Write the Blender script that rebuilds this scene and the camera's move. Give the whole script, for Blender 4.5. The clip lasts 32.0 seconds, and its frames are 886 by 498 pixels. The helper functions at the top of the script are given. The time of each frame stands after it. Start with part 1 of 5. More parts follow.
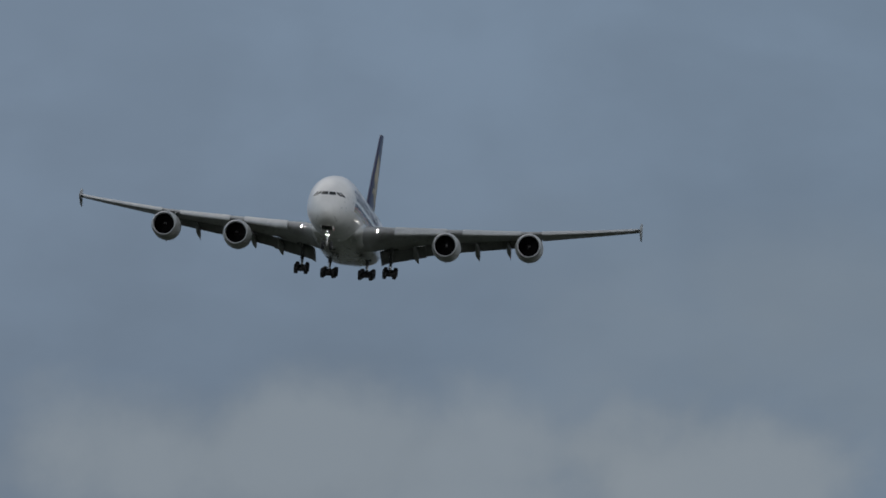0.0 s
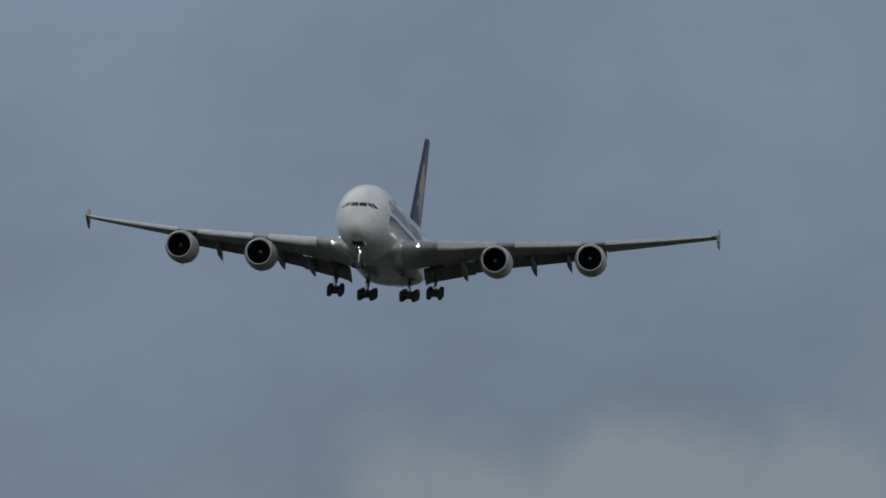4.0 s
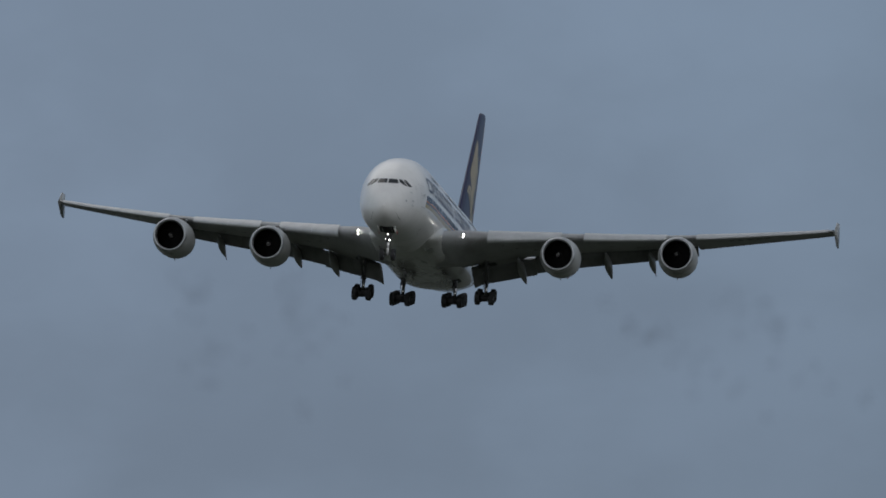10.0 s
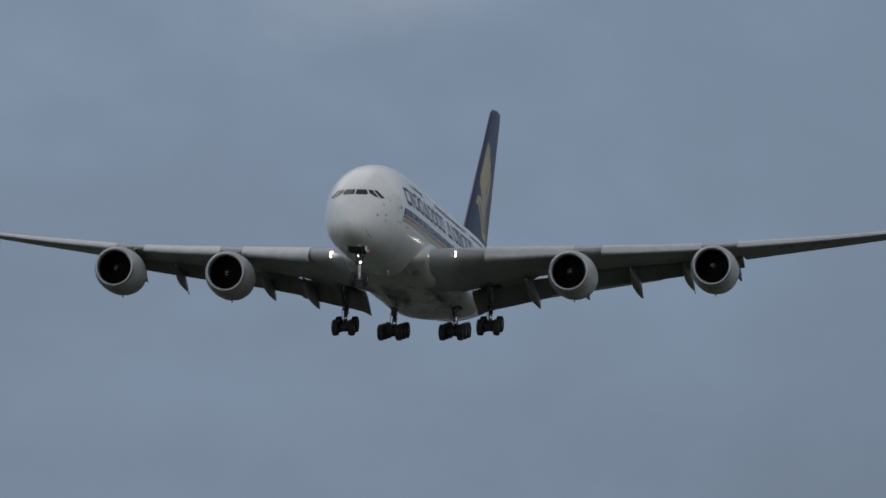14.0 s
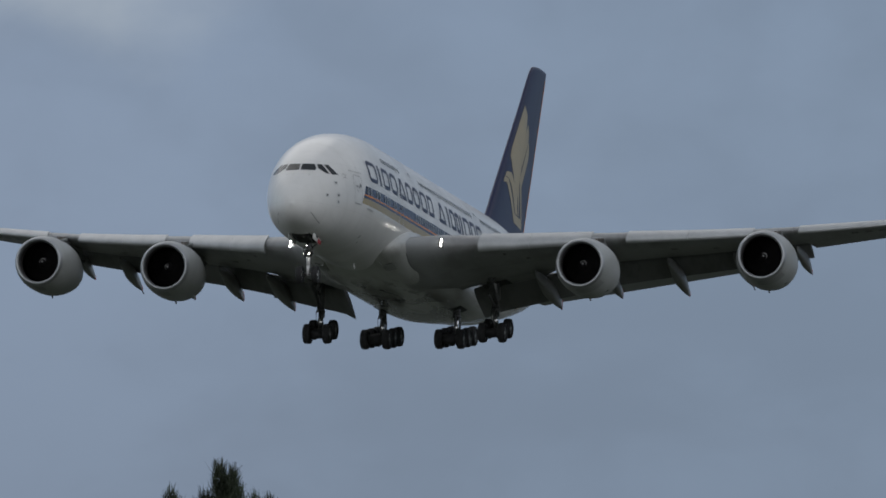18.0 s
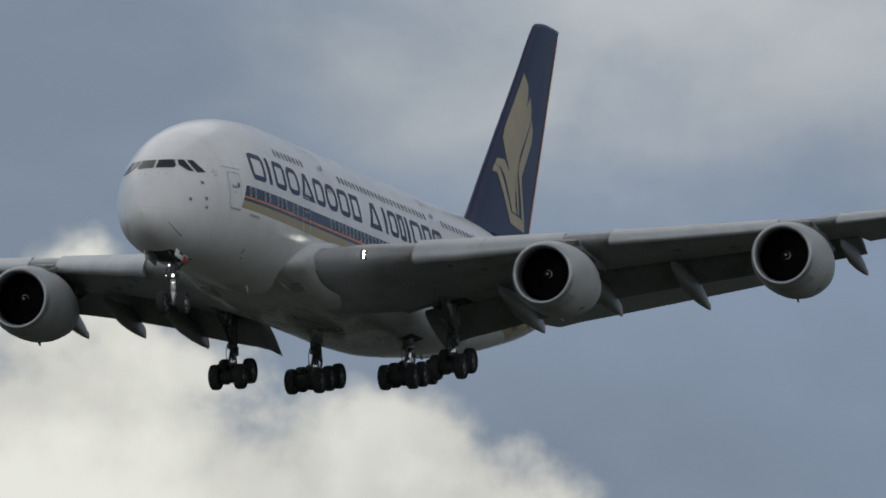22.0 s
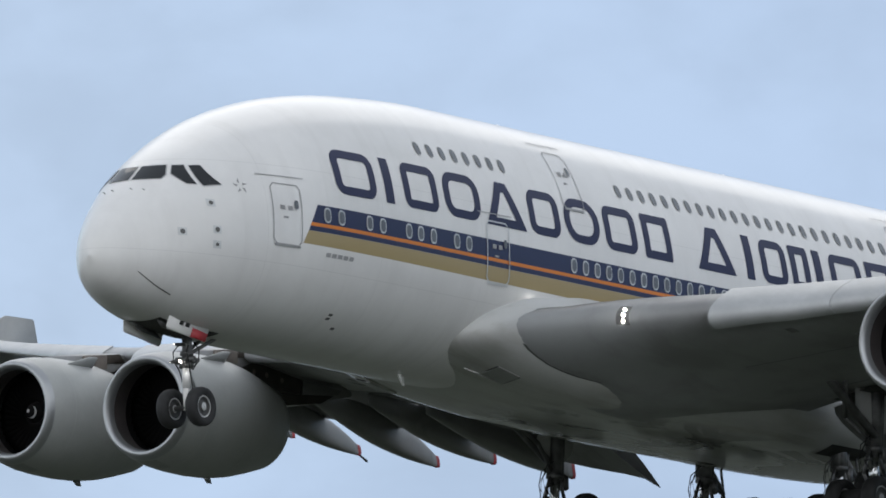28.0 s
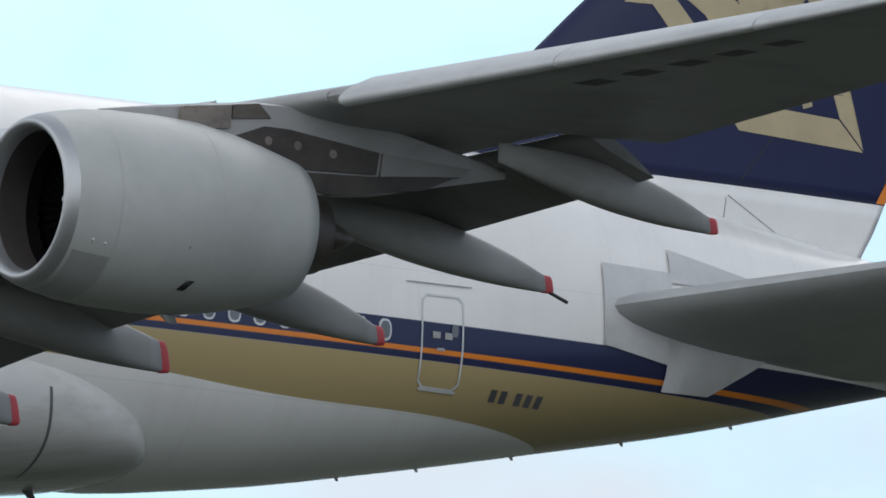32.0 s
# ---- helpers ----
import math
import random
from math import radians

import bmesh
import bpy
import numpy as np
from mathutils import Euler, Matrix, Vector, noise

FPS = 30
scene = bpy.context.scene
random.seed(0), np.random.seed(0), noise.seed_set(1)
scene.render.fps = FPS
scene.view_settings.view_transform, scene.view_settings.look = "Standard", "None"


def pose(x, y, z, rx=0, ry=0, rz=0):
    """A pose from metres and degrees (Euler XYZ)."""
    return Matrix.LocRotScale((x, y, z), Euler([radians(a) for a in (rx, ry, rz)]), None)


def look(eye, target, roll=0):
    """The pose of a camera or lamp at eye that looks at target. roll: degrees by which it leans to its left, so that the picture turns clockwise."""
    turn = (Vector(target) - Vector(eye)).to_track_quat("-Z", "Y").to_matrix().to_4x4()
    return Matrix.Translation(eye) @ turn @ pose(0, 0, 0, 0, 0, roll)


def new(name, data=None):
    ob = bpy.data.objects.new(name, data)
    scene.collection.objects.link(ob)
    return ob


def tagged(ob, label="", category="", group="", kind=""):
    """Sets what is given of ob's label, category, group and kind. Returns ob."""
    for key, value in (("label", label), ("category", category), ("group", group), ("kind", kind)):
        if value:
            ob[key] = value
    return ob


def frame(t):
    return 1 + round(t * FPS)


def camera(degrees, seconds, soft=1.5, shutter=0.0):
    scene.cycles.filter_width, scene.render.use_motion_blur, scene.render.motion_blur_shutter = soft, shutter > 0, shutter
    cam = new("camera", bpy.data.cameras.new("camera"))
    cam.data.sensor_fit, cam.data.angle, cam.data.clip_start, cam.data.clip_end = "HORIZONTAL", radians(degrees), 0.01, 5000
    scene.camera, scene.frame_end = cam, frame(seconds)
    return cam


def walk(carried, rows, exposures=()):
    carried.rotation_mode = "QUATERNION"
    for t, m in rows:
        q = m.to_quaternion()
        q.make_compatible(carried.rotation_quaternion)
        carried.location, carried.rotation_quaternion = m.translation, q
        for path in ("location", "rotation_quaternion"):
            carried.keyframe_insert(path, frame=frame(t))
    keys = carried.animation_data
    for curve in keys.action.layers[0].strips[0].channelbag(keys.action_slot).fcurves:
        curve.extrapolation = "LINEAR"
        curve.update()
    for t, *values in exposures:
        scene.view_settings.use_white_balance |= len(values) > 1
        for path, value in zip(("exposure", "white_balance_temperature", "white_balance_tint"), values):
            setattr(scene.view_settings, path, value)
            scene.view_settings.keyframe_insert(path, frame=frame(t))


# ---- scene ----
cam = camera(2.9421, 32.0, soft=1.7)
EYE = Vector((0.0, 0.0, 1.7))

# seconds, turn to the left of north, tilt up, lean (degrees)
CAMERA_TURNS = (
    (0, 7.205, 3.960, 0.629),
    (0.5, 7.344, 3.960, 0.683),
    (1, 7.507, 3.967, 0.624),
    (1.5, 7.650, 3.995, 0.197),
    (2, 7.801, 4.021, -0.558),
    (2.5, 7.918, 4.041, -0.618),
    (4.5, 8.417, 4.103, -0.178),
    (5, 8.665, 4.141, -0.319),
    (5.5, 8.866, 4.199, -0.405),
    (6, 9.038, 4.207, -0.287),
    (6.5, 9.202, 4.220, 0.236),
    (7, 9.357, 4.215, 0.431),
    (7.5, 9.490, 4.217, 0.451),
    (8, 9.642, 4.202, 0.411),
    (8.5, 9.844, 4.209, 0.487),
    (9, 10.097, 4.225, 0.638),
    (9.5, 10.293, 4.225, 0.741),
    (10, 10.445, 4.229, 0.785),
    (10.5, 10.626, 4.242, 0.268),
    (11, 10.818, 4.277, -0.014),
    (11.5, 11.040, 4.314, -0.213),
    (12, 11.283, 4.359, -0.359),
    (12.5, 11.532, 4.383, -0.364),
    (13, 11.790, 4.408, -0.310),
    (13.5, 12.098, 4.437, -0.214),
    (15.5, 13.326, 4.514, -0.319),
    (16, 13.667, 4.568, 0.153),
    (16.5, 14.037, 4.620, 0.352),
    (17, 14.430, 4.660, 0.344),
    (17.5, 14.844, 4.662, 0.230),
    (18, 15.250, 4.658, 0.503),
    (18.5, 15.671, 4.699, 0.707),
    (19, 16.092, 4.749, 0.881),
    (19.5, 16.585, 4.827, 0.478),
    (20, 17.098, 4.912, -0.420),
    (20.5, 17.654, 4.943, -1.544),
    (21, 18.299, 4.962, -1.696),
    (21.5, 18.923, 5.005, -0.936),
    (22, 19.588, 5.044, -0.364),
    (22.5, 20.344, 5.101, -0.064),
    (23, 21.147, 5.197, -0.091),
    (23.5, 22.034, 5.278, -0.420),
    (24, 23.256, 5.367, -0.499),
    (24.5, 24.486, 5.453, -0.161),
    (25, 25.740, 5.552, 0.658),
    (25.5, 27.026, 5.641, 1.692),
    (26, 28.465, 5.775, 2.113),
    (26.5, 30.055, 5.915, 1.635),
    (28.5, 37.700, 6.169, -0.914),
    (29, 39.869, 6.154, -0.944),
    (29.5, 42.190, 6.111, -0.886),
    (30, 44.683, 6.046, -0.815),
    (30.5, 47.383, 6.068, -0.158),
    (31, 50.312, 6.125, -0.198),
    (31.5, 53.538, 6.250, -0.105),
    (32, 57.368, 6.511, 0.286),
)
FLIGHT = (
    (0, -313.61, 2372.28, 168.38, 2.22, 3.12, 3.35),
    (1, -313.61, 2304.18, 164.38, 2.20, 3.06, 3.09),
    (2, -313.61, 2236.08, 160.38, 2.16, 3.02, 2.87),
    (3, -313.61, 2167.97, 156.39, 2.05, 3.03, 2.73),
    (4, -313.61, 2099.82, 152.39, 1.99, 3.11, 2.63),
    (5, -313.61, 2031.63, 148.39, 2.11, 3.31, 2.55),
    (6, -313.61, 1963.37, 144.39, 2.36, 3.55, 2.47),
    (7, -313.61, 1895.02, 140.39, 2.76, 3.75, 2.38),
    (8, -313.61, 1826.57, 136.40, 3.12, 3.89, 2.28),
    (9, -313.61, 1758.00, 132.40, 3.21, 3.91, 2.16),
    (10, -313.61, 1689.35, 128.40, 3.17, 3.90, 2.00),
    (11, -313.61, 1620.64, 124.40, 3.05, 4.01, 1.72),
    (12, -313.61, 1551.86, 120.41, 2.91, 4.08, 1.41),
    (13, -313.61, 1483.05, 116.41, 2.86, 3.93, 1.15),
    (14, -313.61, 1414.17, 112.41, 2.78, 3.72, 0.91),
    (15, -313.61, 1345.24, 108.41, 2.55, 3.55, 0.74),
    (16, -313.61, 1276.25, 104.41, 2.27, 3.41, 0.58),
    (17, -313.61, 1207.20, 100.42, 1.94, 3.41, 0.39),
    (18, -313.61, 1138.11, 96.42, 1.70, 3.36, 0.17),
    (19, -313.61, 1069.01, 92.42, 1.74, 3.04, -0.10),
    (20, -313.61, 999.91, 88.42, 1.87, 2.73, -0.37),
    (21, -313.61, 930.82, 84.43, 1.95, 2.71, -0.62),
    (22, -313.61, 861.76, 80.43, 2.02, 2.69, -0.74),
    (23, -313.61, 792.75, 76.43, 2.10, 2.42, -0.50),
    (24, -313.61, 723.80, 72.43, 2.13, 2.09, -0.17),
    (25, -313.61, 654.99, 68.44, 2.08, 1.74, 0.10),
    (26, -313.61, 586.21, 64.44, 1.84, 1.56, 0.22),
    (27, -313.61, 517.39, 60.44, 1.16, 1.84, -0.07),
    (28, -313.61, 448.63, 56.44, 0.41, 2.24, -0.45),
    (29, -313.61, 380.07, 52.44, -0.05, 2.54, -0.69),
    (30, -313.62, 311.60, 48.45, -0.38, 2.67, -0.70),
    (31, -313.62, 243.16, 44.45, -0.61, 2.46, -0.20),
    (32, -313.62, 174.75, 40.45, -1.10, 2.12, 0.47),
)


def camera_pose(turn, tilt, lean):
    a, b = radians(turn), radians(tilt)
    way = Vector((-math.sin(a) * math.cos(b), math.cos(a) * math.cos(b), math.sin(b)))
    return look(EYE, EYE + way * 1000.0, lean)


walk(cam, [(t, camera_pose(a, b, c)) for t, a, b, c in CAMERA_TURNS],
     exposures=[(0, -0.12), (6, -0.15), (12, -0.09), (18, -0.03), (20, -0.04), (22, -0.10), (23, -0.18), (24, 0.0), (26, 0.27), (28.5, 0.85), (30, 1.03), (32, 0.88)])

# ---- daylight ----
SUN_AZ, SUN_EL = 32.0, 44.0   # degrees left of north, degrees up


def math_node(nt, op, a, b=None, clamp=False):
    n = nt.nodes.new("ShaderNodeMath")
    n.operation, n.use_clamp = op, clamp
    for i, v in enumerate((a, b)):
        if v is None:
            continue
        if isinstance(v, (int, float)):
            n.inputs[i].default_value = v
        else:
            nt.links.new(v, n.inputs[i])
    return n.outputs[0]


def smooth(nt, v, lo, hi, to_lo=0.0, to_hi=1.0):
    n = nt.nodes.new("ShaderNodeMapRange")
    n.interpolation_type = "SMOOTHSTEP"
    nt.links.new(v, n.inputs["Value"])
    n.inputs["From Min"].default_value, n.inputs["From Max"].default_value = lo, hi
    n.inputs["To Min"].default_value, n.inputs["To Max"].default_value = to_lo, to_hi
    return n.outputs[0]


def mix_colour(nt, fac, a, b):
    n = nt.nodes.new("ShaderNodeMix")
    n.data_type = "RGBA"
    for sock, v in ((n.inputs[0], fac), (n.inputs[6], a), (n.inputs[7], b)):
        if isinstance(v, (int, float)):
            sock.default_value = v
        elif isinstance(v, tuple):
            sock.default_value = (*v, 1.0)
        else:
            nt.links.new(v, sock)
    return n.outputs[2]


def noise_value(nt, vec, scale, detail=6.0, rough=0.55, distortion=0.0):
    n = nt.nodes.new("ShaderNodeTexNoise")
    nt.links.new(vec, n.inputs["Vector"])
    n.inputs["Scale"].default_value, n.inputs["Detail"].default_value = scale, detail
    n.inputs["Roughness"].default_value, n.inputs["Distortion"].default_value = rough, distortion
    return n.outputs["Fac"]


def vector_of(nt, x, y, z=0.0):
    n = nt.nodes.new("ShaderNodeCombineXYZ")
    for i, v in enumerate((x, y, z)):
        if isinstance(v, (int, float)):
            n.inputs[i].default_value = v
        else:
            nt.links.new(v, n.inputs[i])
    return n.outputs[0]


def build_world():
    world = bpy.data.worlds.new("cloudy_sky")
    scene.world = world
    world.use_nodes = True
    nt = world.node_tree
    nt.nodes.clear()
    sky = nt.nodes.new("ShaderNodeTexSky")
    sky.sky_type, sky.sun_disc = "NISHITA", False
    sky.sun_elevation, sky.sun_rotation = radians(SUN_EL), radians(-SUN_AZ)
    coord = nt.nodes.new("ShaderNodeTexCoord")
    sep = nt.nodes.new("ShaderNodeSeparateXYZ")
    nt.links.new(coord.outputs["Generated"], sep.inputs[0])
    x, y, z = sep.outputs
    az = math_node(nt, "MULTIPLY", math_node(nt, "ARCTAN2", math_node(nt, "MULTIPLY", x, -1.0), y), 57.29578)
    el = math_node(nt, "MULTIPLY", math_node(nt, "ARCSINE", z), 57.29578)
    flat = vector_of(nt, az, math_node(nt, "MULTIPLY", el, 1.5))
    # layered grey-blue cloud, paler towards the sun
    broad = noise_value(nt, flat, 0.5, 5.0, 0.5, 0.3)
    fine = noise_value(nt, flat, 2.2, 7.0, 0.5, 0.2)
    tone = math_node(nt, "ADD", math_node(nt, "MULTIPLY", broad, 0.7), math_node(nt, "MULTIPLY", fine, 0.3))
    ramp = nt.nodes.new("ShaderNodeValToRGB")
    ramp.color_ramp.interpolation = "EASE"
    stops = ((5, (0.165, 0.228, 0.316)), (14, (0.189, 0.250, 0.348)), (17, (0.203, 0.262, 0.364)), (21, (0.200, 0.254, 0.338)), (23.5, (0.251, 0.314, 0.425)), (28, (0.229, 0.308, 0.437)), (34, (0.255, 0.330, 0.452)), (40, (0.280, 0.352, 0.458)), (45, (0.298, 0.372, 0.472)), (50, (0.290, 0.370, 0.476)), (54, (0.326, 0.432, 0.544)), (58, (0.350, 0.517, 0.599)), (70, (0.466, 0.560, 0.643)))
    els = ramp.color_ramp.elements
    while len(els) < len(stops):
        els.new(0.5)
    for e, (a, c) in zip(els, stops):
        e.position = a / 90.0
        e.color = (*c, 1.0)
    nt.links.new(math_node(nt, "DIVIDE", az, 90.0, True), ramp.inputs[0])
    lift = nt.nodes.new("ShaderNodeVectorMath")
    lift.operation = "SCALE"
    nt.links.new(ramp.outputs[0], lift.inputs[0])
    nt.links.new(math_node(nt, "MULTIPLY", smooth(nt, tone, 0.36, 0.64, 0.94, 1.10), smooth(nt, el, 3.3, 5.2, 0.86, 1.03)), lift.inputs["Scale"])
    layer = lift.outputs[0]
    # the cover behind the view is thinner and paler
    ahead = math_node(nt, "ADD", math_node(nt, "MULTIPLY", x, -0.42), math_node(nt, "MULTIPLY", y, 0.906))
    layer = mix_colour(nt, smooth(nt, ahead, -0.5, 0.3, 1.0, 0.0), layer, (0.74, 0.78, 0.83))
    # brighter masses: turn, tilt, reach across, reach up, strength, whether it billows, colour
    even = vector_of(nt, az, el)
    edge = noise_value(nt, even, 2.3, 6.0, 0.5, 0.1)
    wisp = noise_value(nt, flat, 1.0, 5.0, 0.5, 0.1)
    for a0, e0, ra, re, gain, puff, colour in CLOUDS:
        da = math_node(nt, "DIVIDE", math_node(nt, "SUBTRACT", az, a0), ra)
        de = math_node(nt, "DIVIDE", math_node(nt, "SUBTRACT", el, e0), re)
        r2 = math_node(nt, "ADD", math_node(nt, "MULTIPLY", da, da), math_node(nt, "MULTIPLY", de, de))
        body = math_node(nt, "SUBTRACT", 1.0, math_node(nt, "SQRT", r2))
        lump = math_node(nt, "MULTIPLY", math_node(nt, "SUBTRACT", edge if puff else wisp, 0.5), 1.15 if puff else 1.6)
        body = math_node(nt, "ADD", body, lump)
        mask = smooth(nt, body, 0.0, (0.34 if colour[0] > 0.5 else 0.7) if puff else 1.0, 0.0, gain)
        inner = mix_colour(nt, smooth(nt, math_node(nt, "ADD", lump, body), 0.0, 0.9),
                           tuple(c * (0.74 if colour[0] > 0.5 else 0.9) for c in colour), colour) if puff else colour
        layer = mix_colour(nt, mask, layer, inner)
    # higher up the cover opens to lit cloud and sky
    high = mix_colour(nt, smooth(nt, tone, 0.40, 0.60), (0.36, 0.42, 0.51), (0.56, 0.59, 0.63))
    high = mix_colour(nt, smooth(nt, ahead, -0.6, 0.3, 1.0, 0.0), high, (0.84, 0.87, 0.91))
    layer = mix_colour(nt, smooth(nt, el, 9.0, 30.0), layer, high)
    layer = mix_colour(nt, smooth(nt, el, 30.0, 62.0), layer, (0.27, 0.30, 0.35))
    dim = nt.nodes.new("ShaderNodeVectorMath")
    dim.operation = "SCALE"
    dim.inputs["Scale"].default_value = 0.10
    nt.links.new(sky.outputs[0], dim.inputs[0])
    colour = mix_colour(nt, 0.97, dim.outputs[0], layer)
    back = nt.nodes.new("ShaderNodeBackground")
    nt.links.new(colour, back.inputs["Color"])
    back.inputs["Strength"].default_value = 1.0
    out = nt.nodes.new("ShaderNodeOutputWorld")
    nt.links.new(back.outputs[0], out.inputs[0])


CLOUDS = (
    (6.2, 3.75, 1.3, 0.5, 0.55, False, (0.21, 0.255, 0.305)),
    (7.5, 3.25, 1.7, 0.36, 0.8, True, (0.242, 0.282, 0.326)),
    (6.3, 3.15, 0.7, 0.4, 0.8, True, (0.242, 0.282, 0.326)),
    (16.8, 5.8, 1.7, 0.6, 0.9, False, (0.42, 0.47, 0.52)),
    (12.6, 5.6, 0.8, 0.5, 0.8, False, (0.38, 0.43, 0.48)),
    (18.4, 5.6, 1.1, 0.5, 0.5, False, (0.36, 0.40, 0.44)),
    (19.6, 5.6, 1.0, 0.45, 0.35, False, (0.36, 0.39, 0.40)),
    (18.5, 5.6, 0.95, 0.6, 0.75, False, (0.46, 0.49, 0.52)),
    (18.9, 6.0, 2.0, 0.85, 0.95, False, (0.51, 0.54, 0.57)),
    (20.0, 3.85, 1.05, 0.85, 1.0, True, (0.80, 0.80, 0.75)),
    (19.5, 3.95, 0.55, 0.55, 1.0, True, (0.80, 0.80, 0.75)),
    (20.9, 4.15, 0.85, 0.95, 1.0, True, (0.84, 0.84, 0.78)),
    (57.0, 5.5, 2.2, 1.3, 1.0, False, (0.39, 0.43, 0.48)),
    (48.5, 5.2, 8.0, 1.0, 0.85, False, (0.262, 0.335, 0.405)),
    (28.8, 6.75, 2.6, 0.75, 0.95, False, (0.68, 0.76, 0.82)),
)
build_world()
sun = new("sun", bpy.data.lights.new("sun", "SUN"))
sun.data.energy, sun.data.angle, sun.data.color = 0.30, radians(45.0), (1.0, 0.95, 0.88)
_a, _e = radians(SUN_AZ), radians(SUN_EL)
sun.matrix_world = look((0, 0, 0), (math.sin(_a) * math.cos(_e), -math.cos(_a) * math.cos(_e), -math.sin(_e)))

# ---- materials ----


def material(name, colour, rough=0.5, metal=0.0, grain=0.06, scale=0.6, bump=0.0, coat=0.0, emit=0.0, spec=0.5):
    """A painted, metal or rubber surface with soft uneven tone and fine streaks."""
    m = bpy.data.materials.new(name)
    m.use_nodes = True
    nt = m.node_tree
    bsdf = nt.nodes["Principled BSDF"]
    coord = nt.nodes.new("ShaderNodeTexCoord")
    vec = coord.outputs["Object"]
    a = noise_value(nt, vec, scale, 5.0, 0.6)
    b = noise_value(nt, vec, scale * 9.0, 4.0, 0.6)
    tone = math_node(nt, "ADD", math_node(nt, "MULTIPLY", a, 0.85), math_node(nt, "MULTIPLY", b, 0.15))
    dark = tuple(c * (1 - 2.2 * grain) for c in colour)
    light = tuple(min(1.0, c * (1 + 1.2 * grain)) for c in colour)
    nt.links.new(mix_colour(nt, smooth(nt, tone, 0.3, 0.7), dark, light), bsdf.inputs["Base Color"])
    bsdf.inputs["Roughness"].default_value = rough
    if grain > 0.01:
        nt.links.new(smooth(nt, a, 0.2, 0.8, max(0.0, rough - 0.03), min(1.0, rough + 0.03)), bsdf.inputs["Roughness"])
    bsdf.inputs["Metallic"].default_value = metal
    bsdf.inputs["Coat Weight"].default_value = coat
    bsdf.inputs["Specular IOR Level"].default_value = spec
    if bump:
        bn = nt.nodes.new("ShaderNodeBump")
        bn.inputs["Strength"].default_value, bn.inputs["Distance"].default_value = bump, 0.02
        nt.links.new(b, bn.inputs["Height"])
        nt.links.new(bn.outputs[0], bsdf.inputs["Normal"])
    if emit:
        bsdf.inputs["Emission Color"].default_value = (*colour, 1.0)
        bsdf.inputs["Emission Strength"].default_value = emit
    return m


def band(nt, v, lo, hi, soft=0.012):
    return math_node(nt, "MULTIPLY", smooth(nt, v, lo - soft, lo + soft), smooth(nt, v, hi - soft, hi + soft, 1.0, 0.0))


NAVY, ORANGE, GOLD, WHITE = (0.017, 0.021, 0.064), (0.66, 0.20, 0.02), (0.36, 0.28, 0.14), (0.74, 0.73, 0.715)


def streaked_material(name, clean, dirty, rough, across=2.4, along=0.22):
    """Paint with oily streaks that run aft."""
    m = material(name, clean, rough, 0, 0.03, 0.5)
    nt = m.node_tree
    bsdf = nt.nodes["Principled BSDF"]
    base = bsdf.inputs["Base Color"].links[0].from_socket
    coord = nt.nodes.new("ShaderNodeTexCoord")
    mp = nt.nodes.new("ShaderNodeMapping")
    mp.inputs["Scale"].default_value = (along, across, across * 0.6)
    nt.links.new(coord.outputs["Object"], mp.inputs["Vector"])
    f = noise_value(nt, mp.outputs[0], 1.0, 6.0, 0.6, 0.4)
    g = noise_value(nt, coord.outputs["Object"], 0.28, 3.0, 0.5)
    f = math_node(nt, "ADD", math_node(nt, "MULTIPLY", f, 0.6), math_node(nt, "MULTIPLY", g, 0.4))
    nt.links.new(mix_colour(nt, smooth(nt, f, 0.46, 0.62), base, dirty), bsdf.inputs["Base Color"])
    return m


def add_patches(m, colour, scale, lo, hi, strength):
    """Irregular oily patches over a paint."""
    nt = m.node_tree
    bsdf = nt.nodes["Principled BSDF"]
    base = bsdf.inputs["Base Color"].links[0].from_socket
    coord = nt.nodes.new("ShaderNodeTexCoord")
    mp = nt.nodes.new("ShaderNodeMapping")
    mp.inputs["Scale"].default_value = scale
    nt.links.new(coord.outputs["Object"], mp.inputs["Vector"])
    f = noise_value(nt, mp.outputs[0], 1.0, 4.0, 0.55, 0.8)
    sep = nt.nodes.new("ShaderNodeSeparateXYZ")
    nt.links.new(coord.outputs["Object"], sep.inputs[0])
    # oil gathers on the keel between nose scoop and gear
    keel = math_node(nt, "MULTIPLY", smooth(nt, sep.outputs[2], 2.05, 2.25, 1.0, 0.0), math_node(nt, "MULTIPLY", smooth(nt, sep.outputs[0], 20.0, 24.0), smooth(nt, sep.outputs[0], 40.0, 43.0, 1.0, 0.0)))
    f = math_node(nt, "MULTIPLY", smooth(nt, f, lo, hi, 0.0, strength), keel)
    nt.links.new(mix_colour(nt, f, base, colour), bsdf.inputs["Base Color"])
    return m


